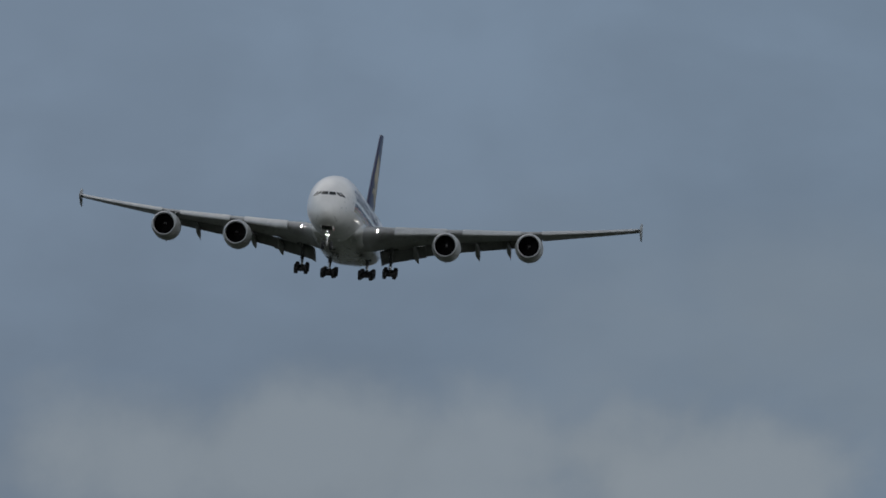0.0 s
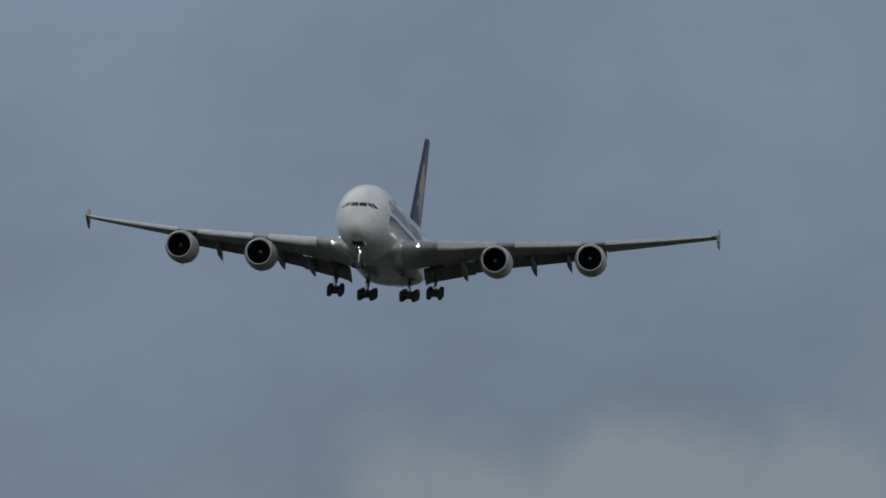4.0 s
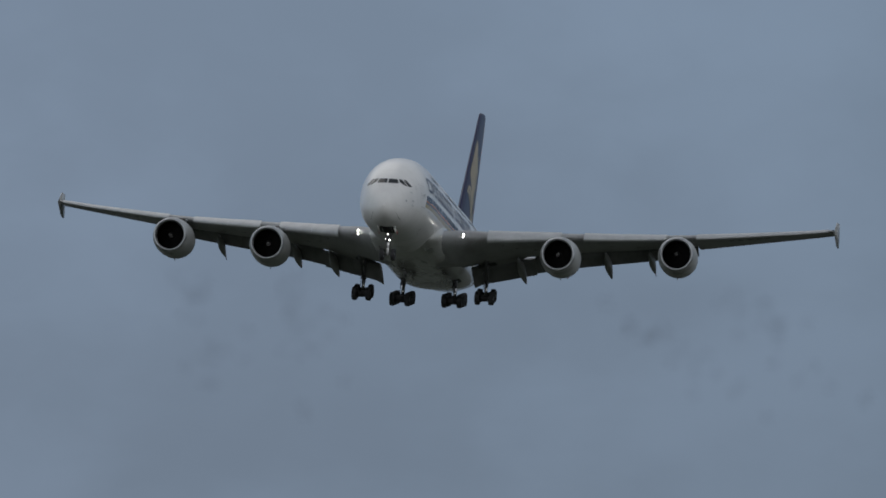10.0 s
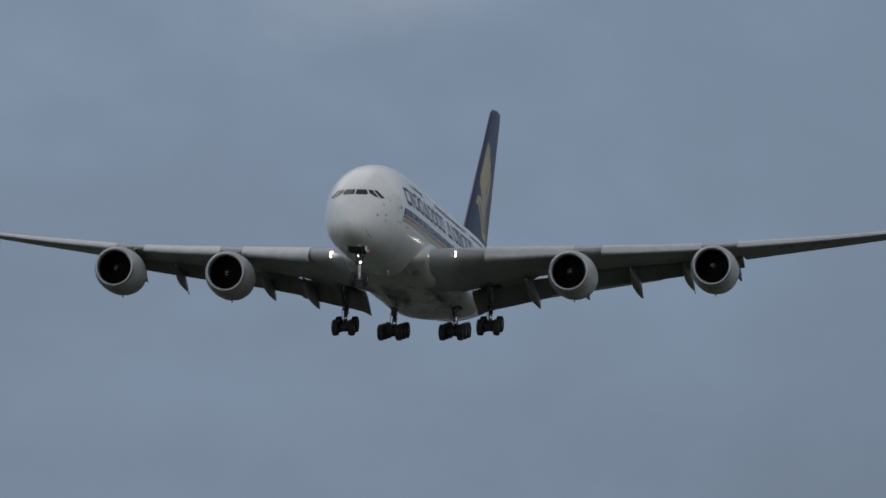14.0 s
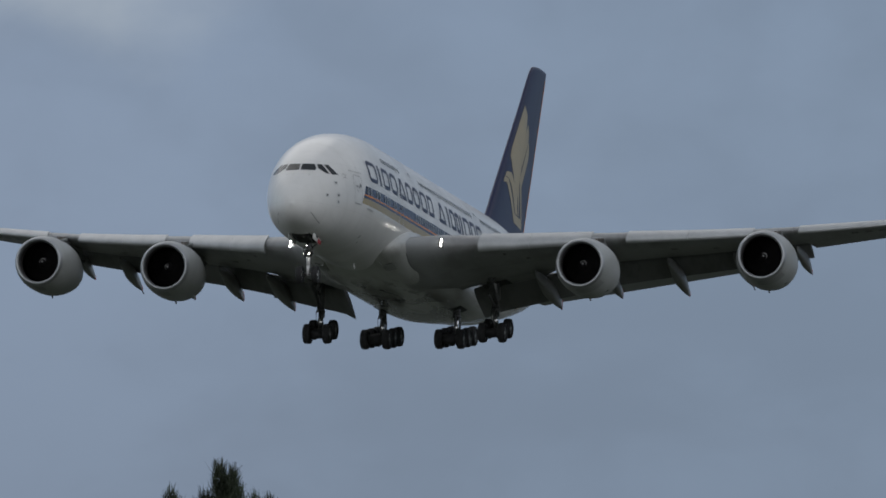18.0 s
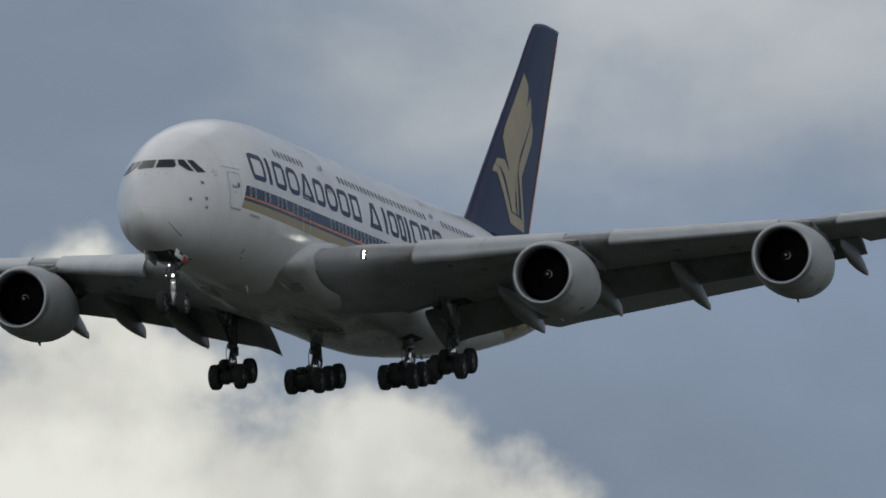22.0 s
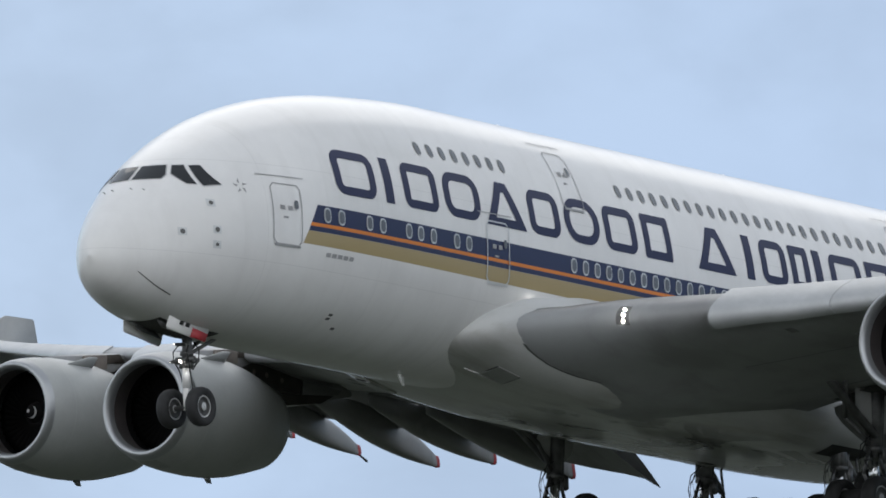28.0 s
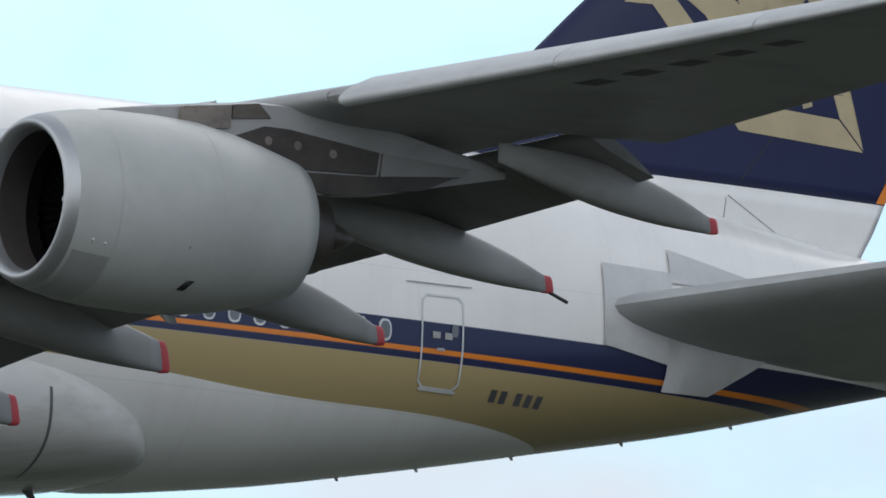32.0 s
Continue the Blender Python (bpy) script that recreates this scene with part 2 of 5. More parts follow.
def livery_material():
    """White body paint with the cheat line in navy, orange and gold along both sides."""
    m = material("body_paint", WHITE, 0.2, 0.0, 0.03, 0.25, 0.0, 0.0, spec=0.5)
    nt = m.node_tree
    bsdf = nt.nodes["Principled BSDF"]
    white = bsdf.inputs["Base Color"].links[0].from_socket
    coord = nt.nodes.new("ShaderNodeTexCoord")
    sep = nt.nodes.new("ShaderNodeSeparateXYZ")
    nt.links.new(coord.outputs["Object"], sep.inputs[0])
    x, y, z = sep.outputs
    # the slanted front end, and the lower edge that sinks towards the tail
    front = math_node(nt, "ADD", math_node(nt, "MULTIPLY", math_node(nt, "SUBTRACT", z, 5.29), -0.52), x)
    on = smooth(nt, front, 6.77, 6.80)
    curve = nt.nodes.new("ShaderNodeFloatCurve")
    pts = curve.mapping.curves[0].points
    for px, pz in ((0.0, 0.53), (0.30, 0.52), (0.50, 0.505), (0.65, 0.488), (0.71, 0.462), (0.78, 0.457), (0.83, 0.43)):
        if px == 0.0:
            pts[0].location = (px, pz)
        else:
            pts.new(px, pz)
    pts[len(pts) - 1].location = (1.0, 0.30)
    curve.mapping.update()
    nt.links.new(math_node(nt, "DIVIDE", x, 70.0), curve.inputs["Value"])
    low = math_node(nt, "MULTIPLY", curve.outputs[0], 10.0)
    over_low = math_node(nt, "SUBTRACT", z, low)
    gold = math_node(nt, "MULTIPLY", smooth(nt, over_low, -0.012, 0.012), smooth(nt, z, 5.69, 5.71, 1.0, 0.0))
    navy = band(nt, z, 5.70, 6.54)
    orange = band(nt, z, 5.86, 5.97)
    # faint skin joints and soft grime below
    saw = math_node(nt, "FRACT", math_node(nt, "DIVIDE", x, 5.3))
    joint = math_node(nt, "MAXIMUM", smooth(nt, saw, 0.0, 0.004, 1.0, 0.0), math_node(nt, "MAXIMUM", band(nt, z, 7.62, 7.635, 0.008), band(nt, z, 4.55, 4.565, 0.008)))
    white = mix_colour(nt, math_node(nt, "MULTIPLY", joint, 0.26), white, (0.3, 0.3, 0.3))
    stretch = nt.nodes.new("ShaderNodeMapping")
    stretch.inputs["Scale"].default_value = (0.25, 1.2, 0.5)
    nt.links.new(coord.outputs["Object"], stretch.inputs["Vector"])
    grime = noise_value(nt, stretch.outputs[0], 1.0, 2.5, 0.5, 0.3)
    white = mix_colour(nt, smooth(nt, grime, 0.5, 0.85, 0.0, 0.12), white, (0.42, 0.41, 0.38))
    runs = nt.nodes.new("ShaderNodeMapping")
    runs.inputs["Scale"].default_value = (1.5, 0.3, 0.10)
    nt.links.new(coord.outputs["Object"], runs.inputs["Vector"])
    streak = noise_value(nt, runs.outputs[0], 1.0, 5.0, 0.6, 0.2)
    white = mix_colour(nt, smooth(nt, streak, 0.48, 0.72, 0.0, 0.10), white, (0.40, 0.385, 0.36))
    c = mix_colour(nt, math_node(nt, "MULTIPLY", gold, on), white, GOLD)
    c = mix_colour(nt, math_node(nt, "MULTIPLY", navy, on), c, NAVY)
    c = mix_colour(nt, math_node(nt, "MULTIPLY", orange, on), c, ORANGE)
    nt.links.new(c, bsdf.inputs["Base Color"])
    return m


PAINT = livery_material()
WHITE_PAINT = material("white_paint", WHITE, 0.35, 0, 0.03, 0.5, 0, 0.2)
NAVY_PAINT = material("navy_paint", NAVY, 0.36, 0, 0.05, 0.2, spec=0.28)
GOLD_PAINT = material("gold_paint", (0.43, 0.355, 0.22), 0.4, 0, 0.05, 0.6)
ORANGE_PAINT = material("orange_paint", ORANGE, 0.4, 0, 0.05, 0.6)
WING_GREY = material("wing_grey_paint", (0.33, 0.34, 0.34), 0.4, 0, 0.07, 0.5)
SLAT_GREY = material("slat_grey", (0.43, 0.44, 0.445), 0.38, 0.1, 0.06, 0.8)
NACELLE = material("nacelle_paint", (0.39, 0.40, 0.39), 0.42, 0, 0.05, 0.5, spec=0.35)
LIP = material("polished_lip", (0.40, 0.41, 0.42), 0.45, 0.8, 0.02, 0.5)
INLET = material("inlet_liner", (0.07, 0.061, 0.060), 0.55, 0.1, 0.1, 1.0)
# near-black and dull: the shade deep in the intake is put into this colour
FAN = material("shaded_fan_titanium", (0.014, 0.0135, 0.014), 0.8, 0.0, 0.1, 2.0, spec=0.02)
HOT_METAL = material("hot_metal", (0.12, 0.105, 0.09), 0.45, 0.8, 0.15, 1.5)
PYLON_METAL = material("pylon_metal", (0.05, 0.044, 0.04), 0.5, 0.3, 0.2, 1.2)
PYLON_PALE = material("pylon_pale_metal", (0.19, 0.165, 0.145), 0.5, 0.3, 0.2, 1.2)
RUBBER = material("tyre_rubber", (0.023, 0.023, 0.024), 0.8, 0, 0.2, 3.0)
RIM = material("wheel_alloy", (0.07, 0.07, 0.068), 0.5, 0.3, 0.2, 3.0)
STEEL = material("gear_steel", (0.16, 0.16, 0.16), 0.45, 0.6, 0.2, 2.0)
CHROME = material("strut_chrome", (0.7, 0.7, 0.7), 0.15, 1.0, 0.03, 2.0)
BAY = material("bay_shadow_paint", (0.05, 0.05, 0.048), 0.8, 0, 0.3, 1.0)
GLASS = material("dark_cockpit_glass", (0.015, 0.017, 0.018), 0.06, 0, 0.02, 1.0)
PANE = material("cabin_pane", (0.14, 0.15, 0.165), 0.12, 0, 0.1, 1.0)
TRIM = material("window_trim", (0.56, 0.57, 0.57), 0.4, 0.3, 0.05, 1.0)
COWL_SEAM = material("cowl_seam", (0.365, 0.375, 0.365), 0.4, 0, 0.03, 1.0)
SEAM = material("seam_line", (0.33, 0.33, 0.33), 0.5, 0, 0.1, 1.0)
RED_TIP = material("red_tip", (0.45, 0.05, 0.06), 0.45, 0, 0.05, 1.0)
LAMP = material("lamp_glow", (1.0, 0.97, 0.90), 0.3, 0, 0.0, 1.0, emit=80.0)
PANEL_GREY = material("panel_grey", (0.29, 0.295, 0.29), 0.42, 0, 0.05, 0.7)
PANEL_DARK = material("panel_dark", (0.10, 0.10, 0.098), 0.55, 0, 0.1, 1.0)
PLATE_GREY = material("plate_grey", (0.50, 0.50, 0.50), 0.4, 0.1, 0.06, 0.8)
# body white lowered to put the belly's shade into the base, plus real streaks
BELLY = streaked_material("shaded_belly_paint", (0.50, 0.50, 0.485), (0.39, 0.38, 0.355), 0.17, 1.6, 0.16)
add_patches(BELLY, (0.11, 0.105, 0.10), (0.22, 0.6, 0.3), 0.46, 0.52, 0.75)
WING_UNDER = streaked_material("wing_paint", (0.28, 0.285, 0.285), (0.22, 0.22, 0.22), 0.42, 1.0, 0.3)
BLACK = material("black_mark", (0.02, 0.02, 0.02), 0.5, 0, 0.05, 1.0)
GRASS = material("field_grass", (0.036, 0.043, 0.026), 0.9, 0, 0.25, 0.02)
REG_MARK = material("faded_mark", (0.07, 0.07, 0.075), 0.5, 0, 0.1, 1.0)
# wing paint darkened: the flaps' shade under the wing is in this colour
FLAP_DARK = streaked_material("shaded_flap_paint", (0.17, 0.172, 0.17), (0.12, 0.12, 0.118), 0.5, 1.0, 0.3)
COMMA = material("spinner_paint", (0.40, 0.40, 0.40), 0.5, 0, 0.05, 2.0)
CANOE = streaked_material("canoe_paint", (0.25, 0.252, 0.25), (0.19, 0.19, 0.187), 0.42, 1.2, 0.4)

# ---- ground ----


def part(name, bm, mat, parent=None, label="", smooth_faces=True):
    """Links a bmesh as one mesh object, as a part of parent."""
    me = bpy.data.meshes.new(name)
    bm.to_mesh(me)
    bm.free()
    for p in me.polygons:
        p.use_smooth = smooth_faces
    me.materials.append(mat)
    ob = new(name, me)
    ob.parent = parent
    if label:
        tagged(ob, label)
    return ob


def shared(name, mesh_of, m, parent):
    """Another object on the mesh of a part, at the pose m."""
    ob = new(name, mesh_of.data)
    ob.parent = parent
    ob.matrix_basis = m
    return ob


def sharp(ob, degrees=35.0):
    """Keeps edges crisp above an angle."""
    limit = radians(degrees)
    bm = bmesh.new()
    bm.from_mesh(ob.data)
    for e in bm.edges:
        e.smooth = len(e.link_faces) == 2 and e.calc_face_angle(0.0) < limit
    bm.to_mesh(ob.data)
    bm.free()
    return ob


def loft(rings, cap=True, loop=True):
    """A skin over rings of equally many points."""
    bm = bmesh.new()
    rows = [[bm.verts.new(p) for p in ring] for ring in rings]
    n = len(rows[0])
    for a, b in zip(rows, rows[1:]):
        for i in range(n if loop else n - 1):
            j = (i + 1) % n
            bm.faces.new((a[i], a[j], b[j], b[i]))
    if cap and loop:
        bm.faces.new(rows[0])
        bm.faces.new(rows[-1])
    bmesh.ops.remove_doubles(bm, verts=bm.verts, dist=1e-4)
    bmesh.ops.recalc_face_normals(bm, faces=bm.faces)
    return bm


def revolve(profile, centre, n=48, cap=False, squash=1.0):
    """A body turned about an axis along x: profile of (x, radius)."""
    cx, cy, cz = centre
    rings = [[(cx + x, cy + r * math.cos(2 * math.pi * i / n), cz + squash * r * math.sin(2 * math.pi * i / n)) for i in range(n)]
             for x, r in profile]
    return loft(rings, cap)


def rod(a, b, r, r2=None, n=12):
    """A round bar from a to b."""
    a, b = Vector(a), Vector(b)
    turn = (b - a).to_track_quat("Z", "Y").to_matrix()
    rings = []
    for p, q in ((a, r), (b, r if r2 is None else r2)):
        rings.append([p + turn @ Vector((q * math.cos(2 * math.pi * i / n), q * math.sin(2 * math.pi * i / n), 0)) for i in range(n)])
    return loft(rings)


def slab(corners, depth, bevel=0.0):
    """A flat plate: corners of one face, pushed by the vector depth."""
    d = Vector(depth)
    bm = loft([[Vector(c) for c in corners], [Vector(c) + d for c in corners]])
    if bevel:
        bmesh.ops.bevel(bm, geom=list(bm.edges), offset=bevel, segments=2, affect="EDGES")
    return bm


def join(*many):
    """Several bmeshes as one."""
    out = bmesh.new()
    for bm in many:
        me = bpy.data.meshes.new("join")
        bm.to_mesh(me)
        bm.free()
        out.from_mesh(me)
        bpy.data.meshes.remove(me)
    return out


def curve_through(table, x):
    """Smooth value of a table of (x, values...) at x."""
    xs = [row[0] for row in table]
    x = min(max(x, xs[0]), xs[-1])
    i = max(0, min(len(xs) - 2, int(np.searchsorted(xs, x, side="right")) - 1))
    out = []
    h = xs[i + 1] - xs[i]
    u = (x - xs[i]) / h
    for k in range(1, len(table[0])):
        def slope(j):
            if j == 0:
                return (table[1][k] - table[0][k]) / (xs[1] - xs[0])
            if j == len(xs) - 1:
                return (table[-1][k] - table[-2][k]) / (xs[-1] - xs[-2])
            s0 = (table[j][k] - table[j - 1][k]) / (xs[j] - xs[j - 1])
            s1 = (table[j + 1][k] - table[j][k]) / (xs[j + 1] - xs[j])
            return 0.0 if s0 * s1 <= 0 else 2 * s0 * s1 / (s0 + s1)
        p0, p1, m0, m1 = table[i][k], table[i + 1][k], slope(i) * h, slope(i + 1) * h
        out.append((2 * u**3 - 3 * u**2 + 1) * p0 + (u**3 - 2 * u**2 + u) * m0 + (3 * u**2 - 2 * u**3) * p1 + (u**3 - u**2) * m1)
    return out


def build_ground():
    bm = bmesh.new()
    n, reach = 40, 4800.0
    ring = [bm.verts.new((reach * math.cos(2 * math.pi * i / n), reach * math.sin(2 * math.pi * i / n), 0)) for i in range(n)]
    bm.faces.new(ring)
    tagged(part("ground", bm, GRASS, smooth_faces=False), "flat dull green grass field under cloud", "ground", kind="structure")


build_ground()

# ---- airliner: x aft of the nose, y to starboard, z up from the wheels' ground line ----
REF = Vector((30.0, 0.0, 4.0))
plane = tagged(new("airliner"), "four-engined double-deck white airliner with navy tail, gear down", "airplane")

# x, crown, keel, half width, height of the widest line
BODY = (
    (0.12, 4.36, 4.34, 0.02, 4.35), (0.32, 4.96, 3.80, 0.50, 4.38), (0.65, 5.44, 3.44, 0.86, 4.43), (1.2, 6.00, 3.13, 1.30, 4.55),
    (2.0, 6.75, 2.86, 1.80, 4.75), (3.0, 7.62, 2.64, 2.28, 5.0), (4.0, 8.30, 2.51, 2.64, 5.25), (6.0, 9.38, 2.43, 3.13, 5.6),
    (8.0, 10.08, 2.40, 3.41, 5.8), (10.0, 10.52, 2.40, 3.52, 5.9), (12.5, 10.82, 2.40, 3.57, 5.9), (16.0, 11.0, 2.40, 3.57, 5.9),
    (46.0, 11.0, 2.45, 3.57, 5.9), (50.0, 11.0, 2.86, 3.50, 5.95), (54.0, 10.92, 3.56, 3.28, 6.1), (58.0, 10.6, 4.36, 2.84, 6.5),
    (62.0, 10.1, 5.20, 2.25, 7.0), (66.0, 9.5, 6.22, 1.55, 7.6), (69.0, 9.1, 7.0, 0.95, 8.0), (70.4, 8.85, 7.45, 0.55, 8.15))
ROUND = 2.15


def body_point(x, a):
    """The skin at station x and angle a round it (0: starboard, 90: crown, 180: port)."""
    top, low, w, mid = curve_through(BODY, x)
    c, s = math.cos(a), math.sin(a)
    e = 2.0 / ROUND
    return Vector((x, w * math.copysign(abs(c) ** e, c), mid + (top - mid if s > 0 else mid - low) * math.copysign(abs(s) ** e, s)))


def skin(x, z, side=-1, out=0.0):
    """The skin at station x and height z on one side (-1: port), pushed out by some metres."""
    top, low, w, mid = curve_through(BODY, x)
    h = (z - mid) / ((top - mid) if z > mid else (mid - low))
    y = w * max(0.0, 1 - min(1.0, abs(h)) ** ROUND) ** (1 / ROUND)
    return Vector((x, side * (y + out), z))


def skin_out(x, z, side, out):
    """The skin at (x, z) lifted along its normal."""
    p = skin(x, z, side)
    n = (skin(x + 0.05, z, side) - skin(x - 0.05, z, side)).cross(skin(x, z + 0.05, side) - skin(x, z - 0.05, side)).normalized()
    if n.y * side < 0:
        n = -n
    return p + n * out


def on_skin(shapes, out=0.012, step=0.25, side=-1):
    """Flat shapes, each a list of (x, z) corners of a convex outline, wrapped on the body."""
    bm = bmesh.new()
    for shape in shapes:
        bm.faces.new([bm.verts.new((p[0], p[1], 0)) for p in shape])
    bmesh.ops.remove_doubles(bm, verts=bm.verts, dist=1e-4)
    lo = [min(p[k] for s in shapes for p in s) for k in (0, 1)]
    hi = [max(p[k] for s in shapes for p in s) for k in (0, 1)]
    for k in (0, 1):
        st = step * (2.0 if k == 0 else 1.0)
        v = lo[k] + st
        while v < hi[k]:
            no = (1, 0, 0) if k == 0 else (0, 1, 0)
            co = (v, 0, 0) if k == 0 else (0, v, 0)
            bmesh.ops.bisect_plane(bm, geom=list(bm.verts) + list(bm.edges) + list(bm.faces), plane_co=co, plane_no=no)
            v += st
    for v in bm.verts:
        v.co = skin_out(v.co.x, v.co.y, side, out)
    for f in bm.faces:
        f.normal_update()
        if f.normal.y * side < 0:
            f.normal_flip()
    return bm


def build_body():
    stations = [0.12, 0.14, 0.18, 0.24, 0.32, 0.45, 0.65, 0.9] + [1.2 + 0.4 * i for i in range(14)] + [7.0 + i for i in range(63)] + [70.0, 70.4]
    n = 72
    rings = [[body_point(x, 2 * math.pi * i / n) for i in range(n)] for x in stations]
    part("fuselage", loft(rings), PAINT, plane, "glossy white double-deck fuselage with navy, orange and gold stripe")
    part("tail_cone_outlet", revolve([(0, 0.42), (0.5, 0.34), (0.5, 0.26), (0.1, 0.24)], (70.35, 0, 8.5), 24), HOT_METAL, plane)


build_body()


FAIRING = ((15.35, 3.95, 3.2, 2.2), (15.55, 4.15, 3.05, 2.5), (15.82, 4.45, 2.9, 2.86), (16.2, 4.78, 2.79, 3.22), (16.7, 5.1, 2.68, 3.48), (17.3, 5.45, 2.6, 3.62), (18.5, 6.0, 2.44, 3.76), (20.0, 6.35, 2.26, 3.81), (21.6, 6.6, 2.12, 3.85),
           (24.0, 6.5, 2.0, 3.92), (30.0, 6.4, 1.92, 3.98), (38.0, 6.2, 1.95, 3.98), (42.0, 5.95, 2.05, 3.84), (44.0, 5.75, 2.18, 3.64), (45.0, 5.45, 2.28, 3.48), (45.8, 4.95, 2.38, 3.3), (46.4, 4.45, 2.5, 3.05), (46.8, 3.95, 2.6, 2.62), (47.05, 3.7, 2.75, 2.1))


def fairing_square(x):
    """How square the belly's lower half is at station x."""
    k = min(1.0, max(0.0, (x - 16.4) / 2.8), 1.0) * min(1.0, max(0.0, (46.4 - x) / 4.0))
    k = k * k * (3 - 2 * k)
    return 0.84 - 0.24 * k, 0.9 - 0.1 * k


def fairing_point(x, a):
    """The belly's skin at station x and angle a."""
    top, low, w = curve_through(FAIRING, x)
    mid = low + (top - low) * 0.45
    c, s = math.cos(a), math.sin(a)
    ey, ez = fairing_square(x) if s < 0 else (0.84, 0.9)
    return Vector((x, w * math.copysign(abs(c) ** ey, c), mid + (top - mid if s > 0 else mid - low) * math.copysign(abs(s) ** ez, s)))


def on_belly(x0, x1, a0, a1, out=0.012, n=6):
    """A patch of the belly between two stations and two angles, lifted a little."""
    rows = []
    for i in range(n + 1):
        x = x0 + (x1 - x0) * i / n
        row = []
        for k in range(n + 1):
            p = fairing_point(x, radians(a0 + (a1 - a0) * k / n))
            d = Vector((0, p.y * 0.6, p.z - 4.2)).normalized()
            row.append(p + d * out)
        rows.append(row)
    bm = loft(rows, False, False)
    return bm


def build_fairing():
    """The swollen belly between wing and gear."""
    xs = [15.35 + 0.1 * i for i in range(20)] + [17.4 + 0.4 * i for i in range(14)] + [23.2 + 1.2 * i for i in range(17)] + [43.0 + 0.4 * i for i in range(6)] + [45.3 + 0.125 * i for i in range(15)]
    rings = [[fairing_point(x, 2 * math.pi * k / 64) for k in range(64)] for x in xs]
    part("belly_fairing", loft(rings), BELLY, plane, "smooth off-white belly fairing, darkened for shade, streaked and stained")


build_fairing()

# y, leading edge x, leading edge z, chord, thickness, incidence
WING = ((2.2, 14.9, 3.72, 22.2, 0.11, 3.9), (3.6, 17.45, 3.95, 20.0, 0.108, 3.8), (4.4, 19.3, 4.25, 18.5, 0.12, 3.65), (5.3, 21.1, 4.50, 16.9, 0.135, 3.5), (7.5, 22.9, 4.80, 15.3, 0.128, 3.2), (11.0, 25.6, 5.35, 13.2, 0.115, 2.7), (15.0, 28.6, 5.92, 11.5, 0.11, 2.2),
        (20.0, 32.2, 6.55, 9.9, 0.105, 1.4), (25.4, 36.1, 7.35, 8.2, 0.10, 0.5), (30.0, 39.4, 8.15, 6.8, 0.10, -0.4), (35.0, 43.0, 9.1, 5.3, 0.095, -1.2), (39.3, 46.1, 10.0, 4.1, 0.09, -1.6))
FLAP_CUT, FLAP_END = 0.80, 26.3


def foil(u, t):
    """Upper and lower height of the section at chord fraction u."""
    h = 5 * t * (0.2969 * math.sqrt(max(u, 0)) - 0.126 * u - 0.3516 * u**2 + 0.2843 * u**3 - 0.1015 * u**4)
    camber = 0.015 * math.sin(math.pi * min(1.0, u)) + 0.02 * max(0.0, u - 0.6) * -1.0
    return camber + h, camber - h * 0.92


def wing_point(y, u, v, side):
    """A point at span y, chord fraction u, height v (in metres over the chord line)."""
    lx, lz, c, t, inc = curve_through(WING, abs(y))
    a = radians(inc)
    return Vector((lx + u * c * math.cos(a) + v * math.sin(a), side * abs(y), lz - u * c * math.sin(a) + v * math.cos(a)))


def wing_ring(y, side, end=1.0, n=18):
    lx, lz, c, t, inc = curve_through(WING, y)
    us = [end * (1 - math.cos(math.pi * i / n)) / 2 for i in range(n + 1)]
    up = [wing_point(y, u, foil(u, t)[0] * c, side) for u in us]
    dn = []
    for u in us[1:]:
        hi, lo = foil(u, t)
        if end < 1.0 and u > 0.66:
            f = min(1.0, (u - 0.66) / (end - 0.66))
            lo += (hi - 0.006 - lo) * f * f * (3 - 2 * f) * min(1.0, max(0.0, (y - 9.0) / 1.7))
        # beside the belly the underside bulges amidships, then sweeps up towards the tail
        f = min(1.0, max(0.0, (7.2 - y) / 2.6))
        lo += min(float(np.interp(u, (0.26, 0.36, 0.46, 0.54, 0.64, 0.75, 0.8), (0, -0.008, -0.0135, -0.011, 0.002, 0.019, 0.021))), (hi - lo) * 0.6) * f * f * (3 - 2 * f)
        dn.append(wing_point(y, u, lo * c, side))
    return up[::-1] + dn


def build_wing(side):
    ys = [2.2 + 0.3 * i for i in range(20)] + [8.1 + 0.98 * i for i in range(19)]
    rings = [wing_ring(min(y, FLAP_END), side, FLAP_CUT) for y in ys if y <= FLAP_END] + [wing_ring(FLAP_END, side, FLAP_CUT)]
    wing = sharp(part("wing", loft(rings), WING_UNDER, plane, "long swept grey wing with flaps and slats out"), 50)
    rings = [wing_ring(y, side, 1.0) for y in [FLAP_END + 0.02] + [27 + i for i in range(13)] + [39.3]]
    sharp(part("outer_wing", loft(rings), WING_UNDER, wing), 50)
    return wing


WINGS = {side: build_wing(side) for side in (1, -1)}


def in_fairing(p):
    top, low, w = curve_through(FAIRING, p.x)
    mid = low + (top - low) * 0.45
    h = (p.z - mid) / ((top - mid) if p.z > mid else (mid - low))
    ey, ez = fairing_square(p.x) if h < 0 else (0.84, 0.9)
    return abs(p.y / w) ** (2 / ey) + abs(h) ** (2 / ez) < 1


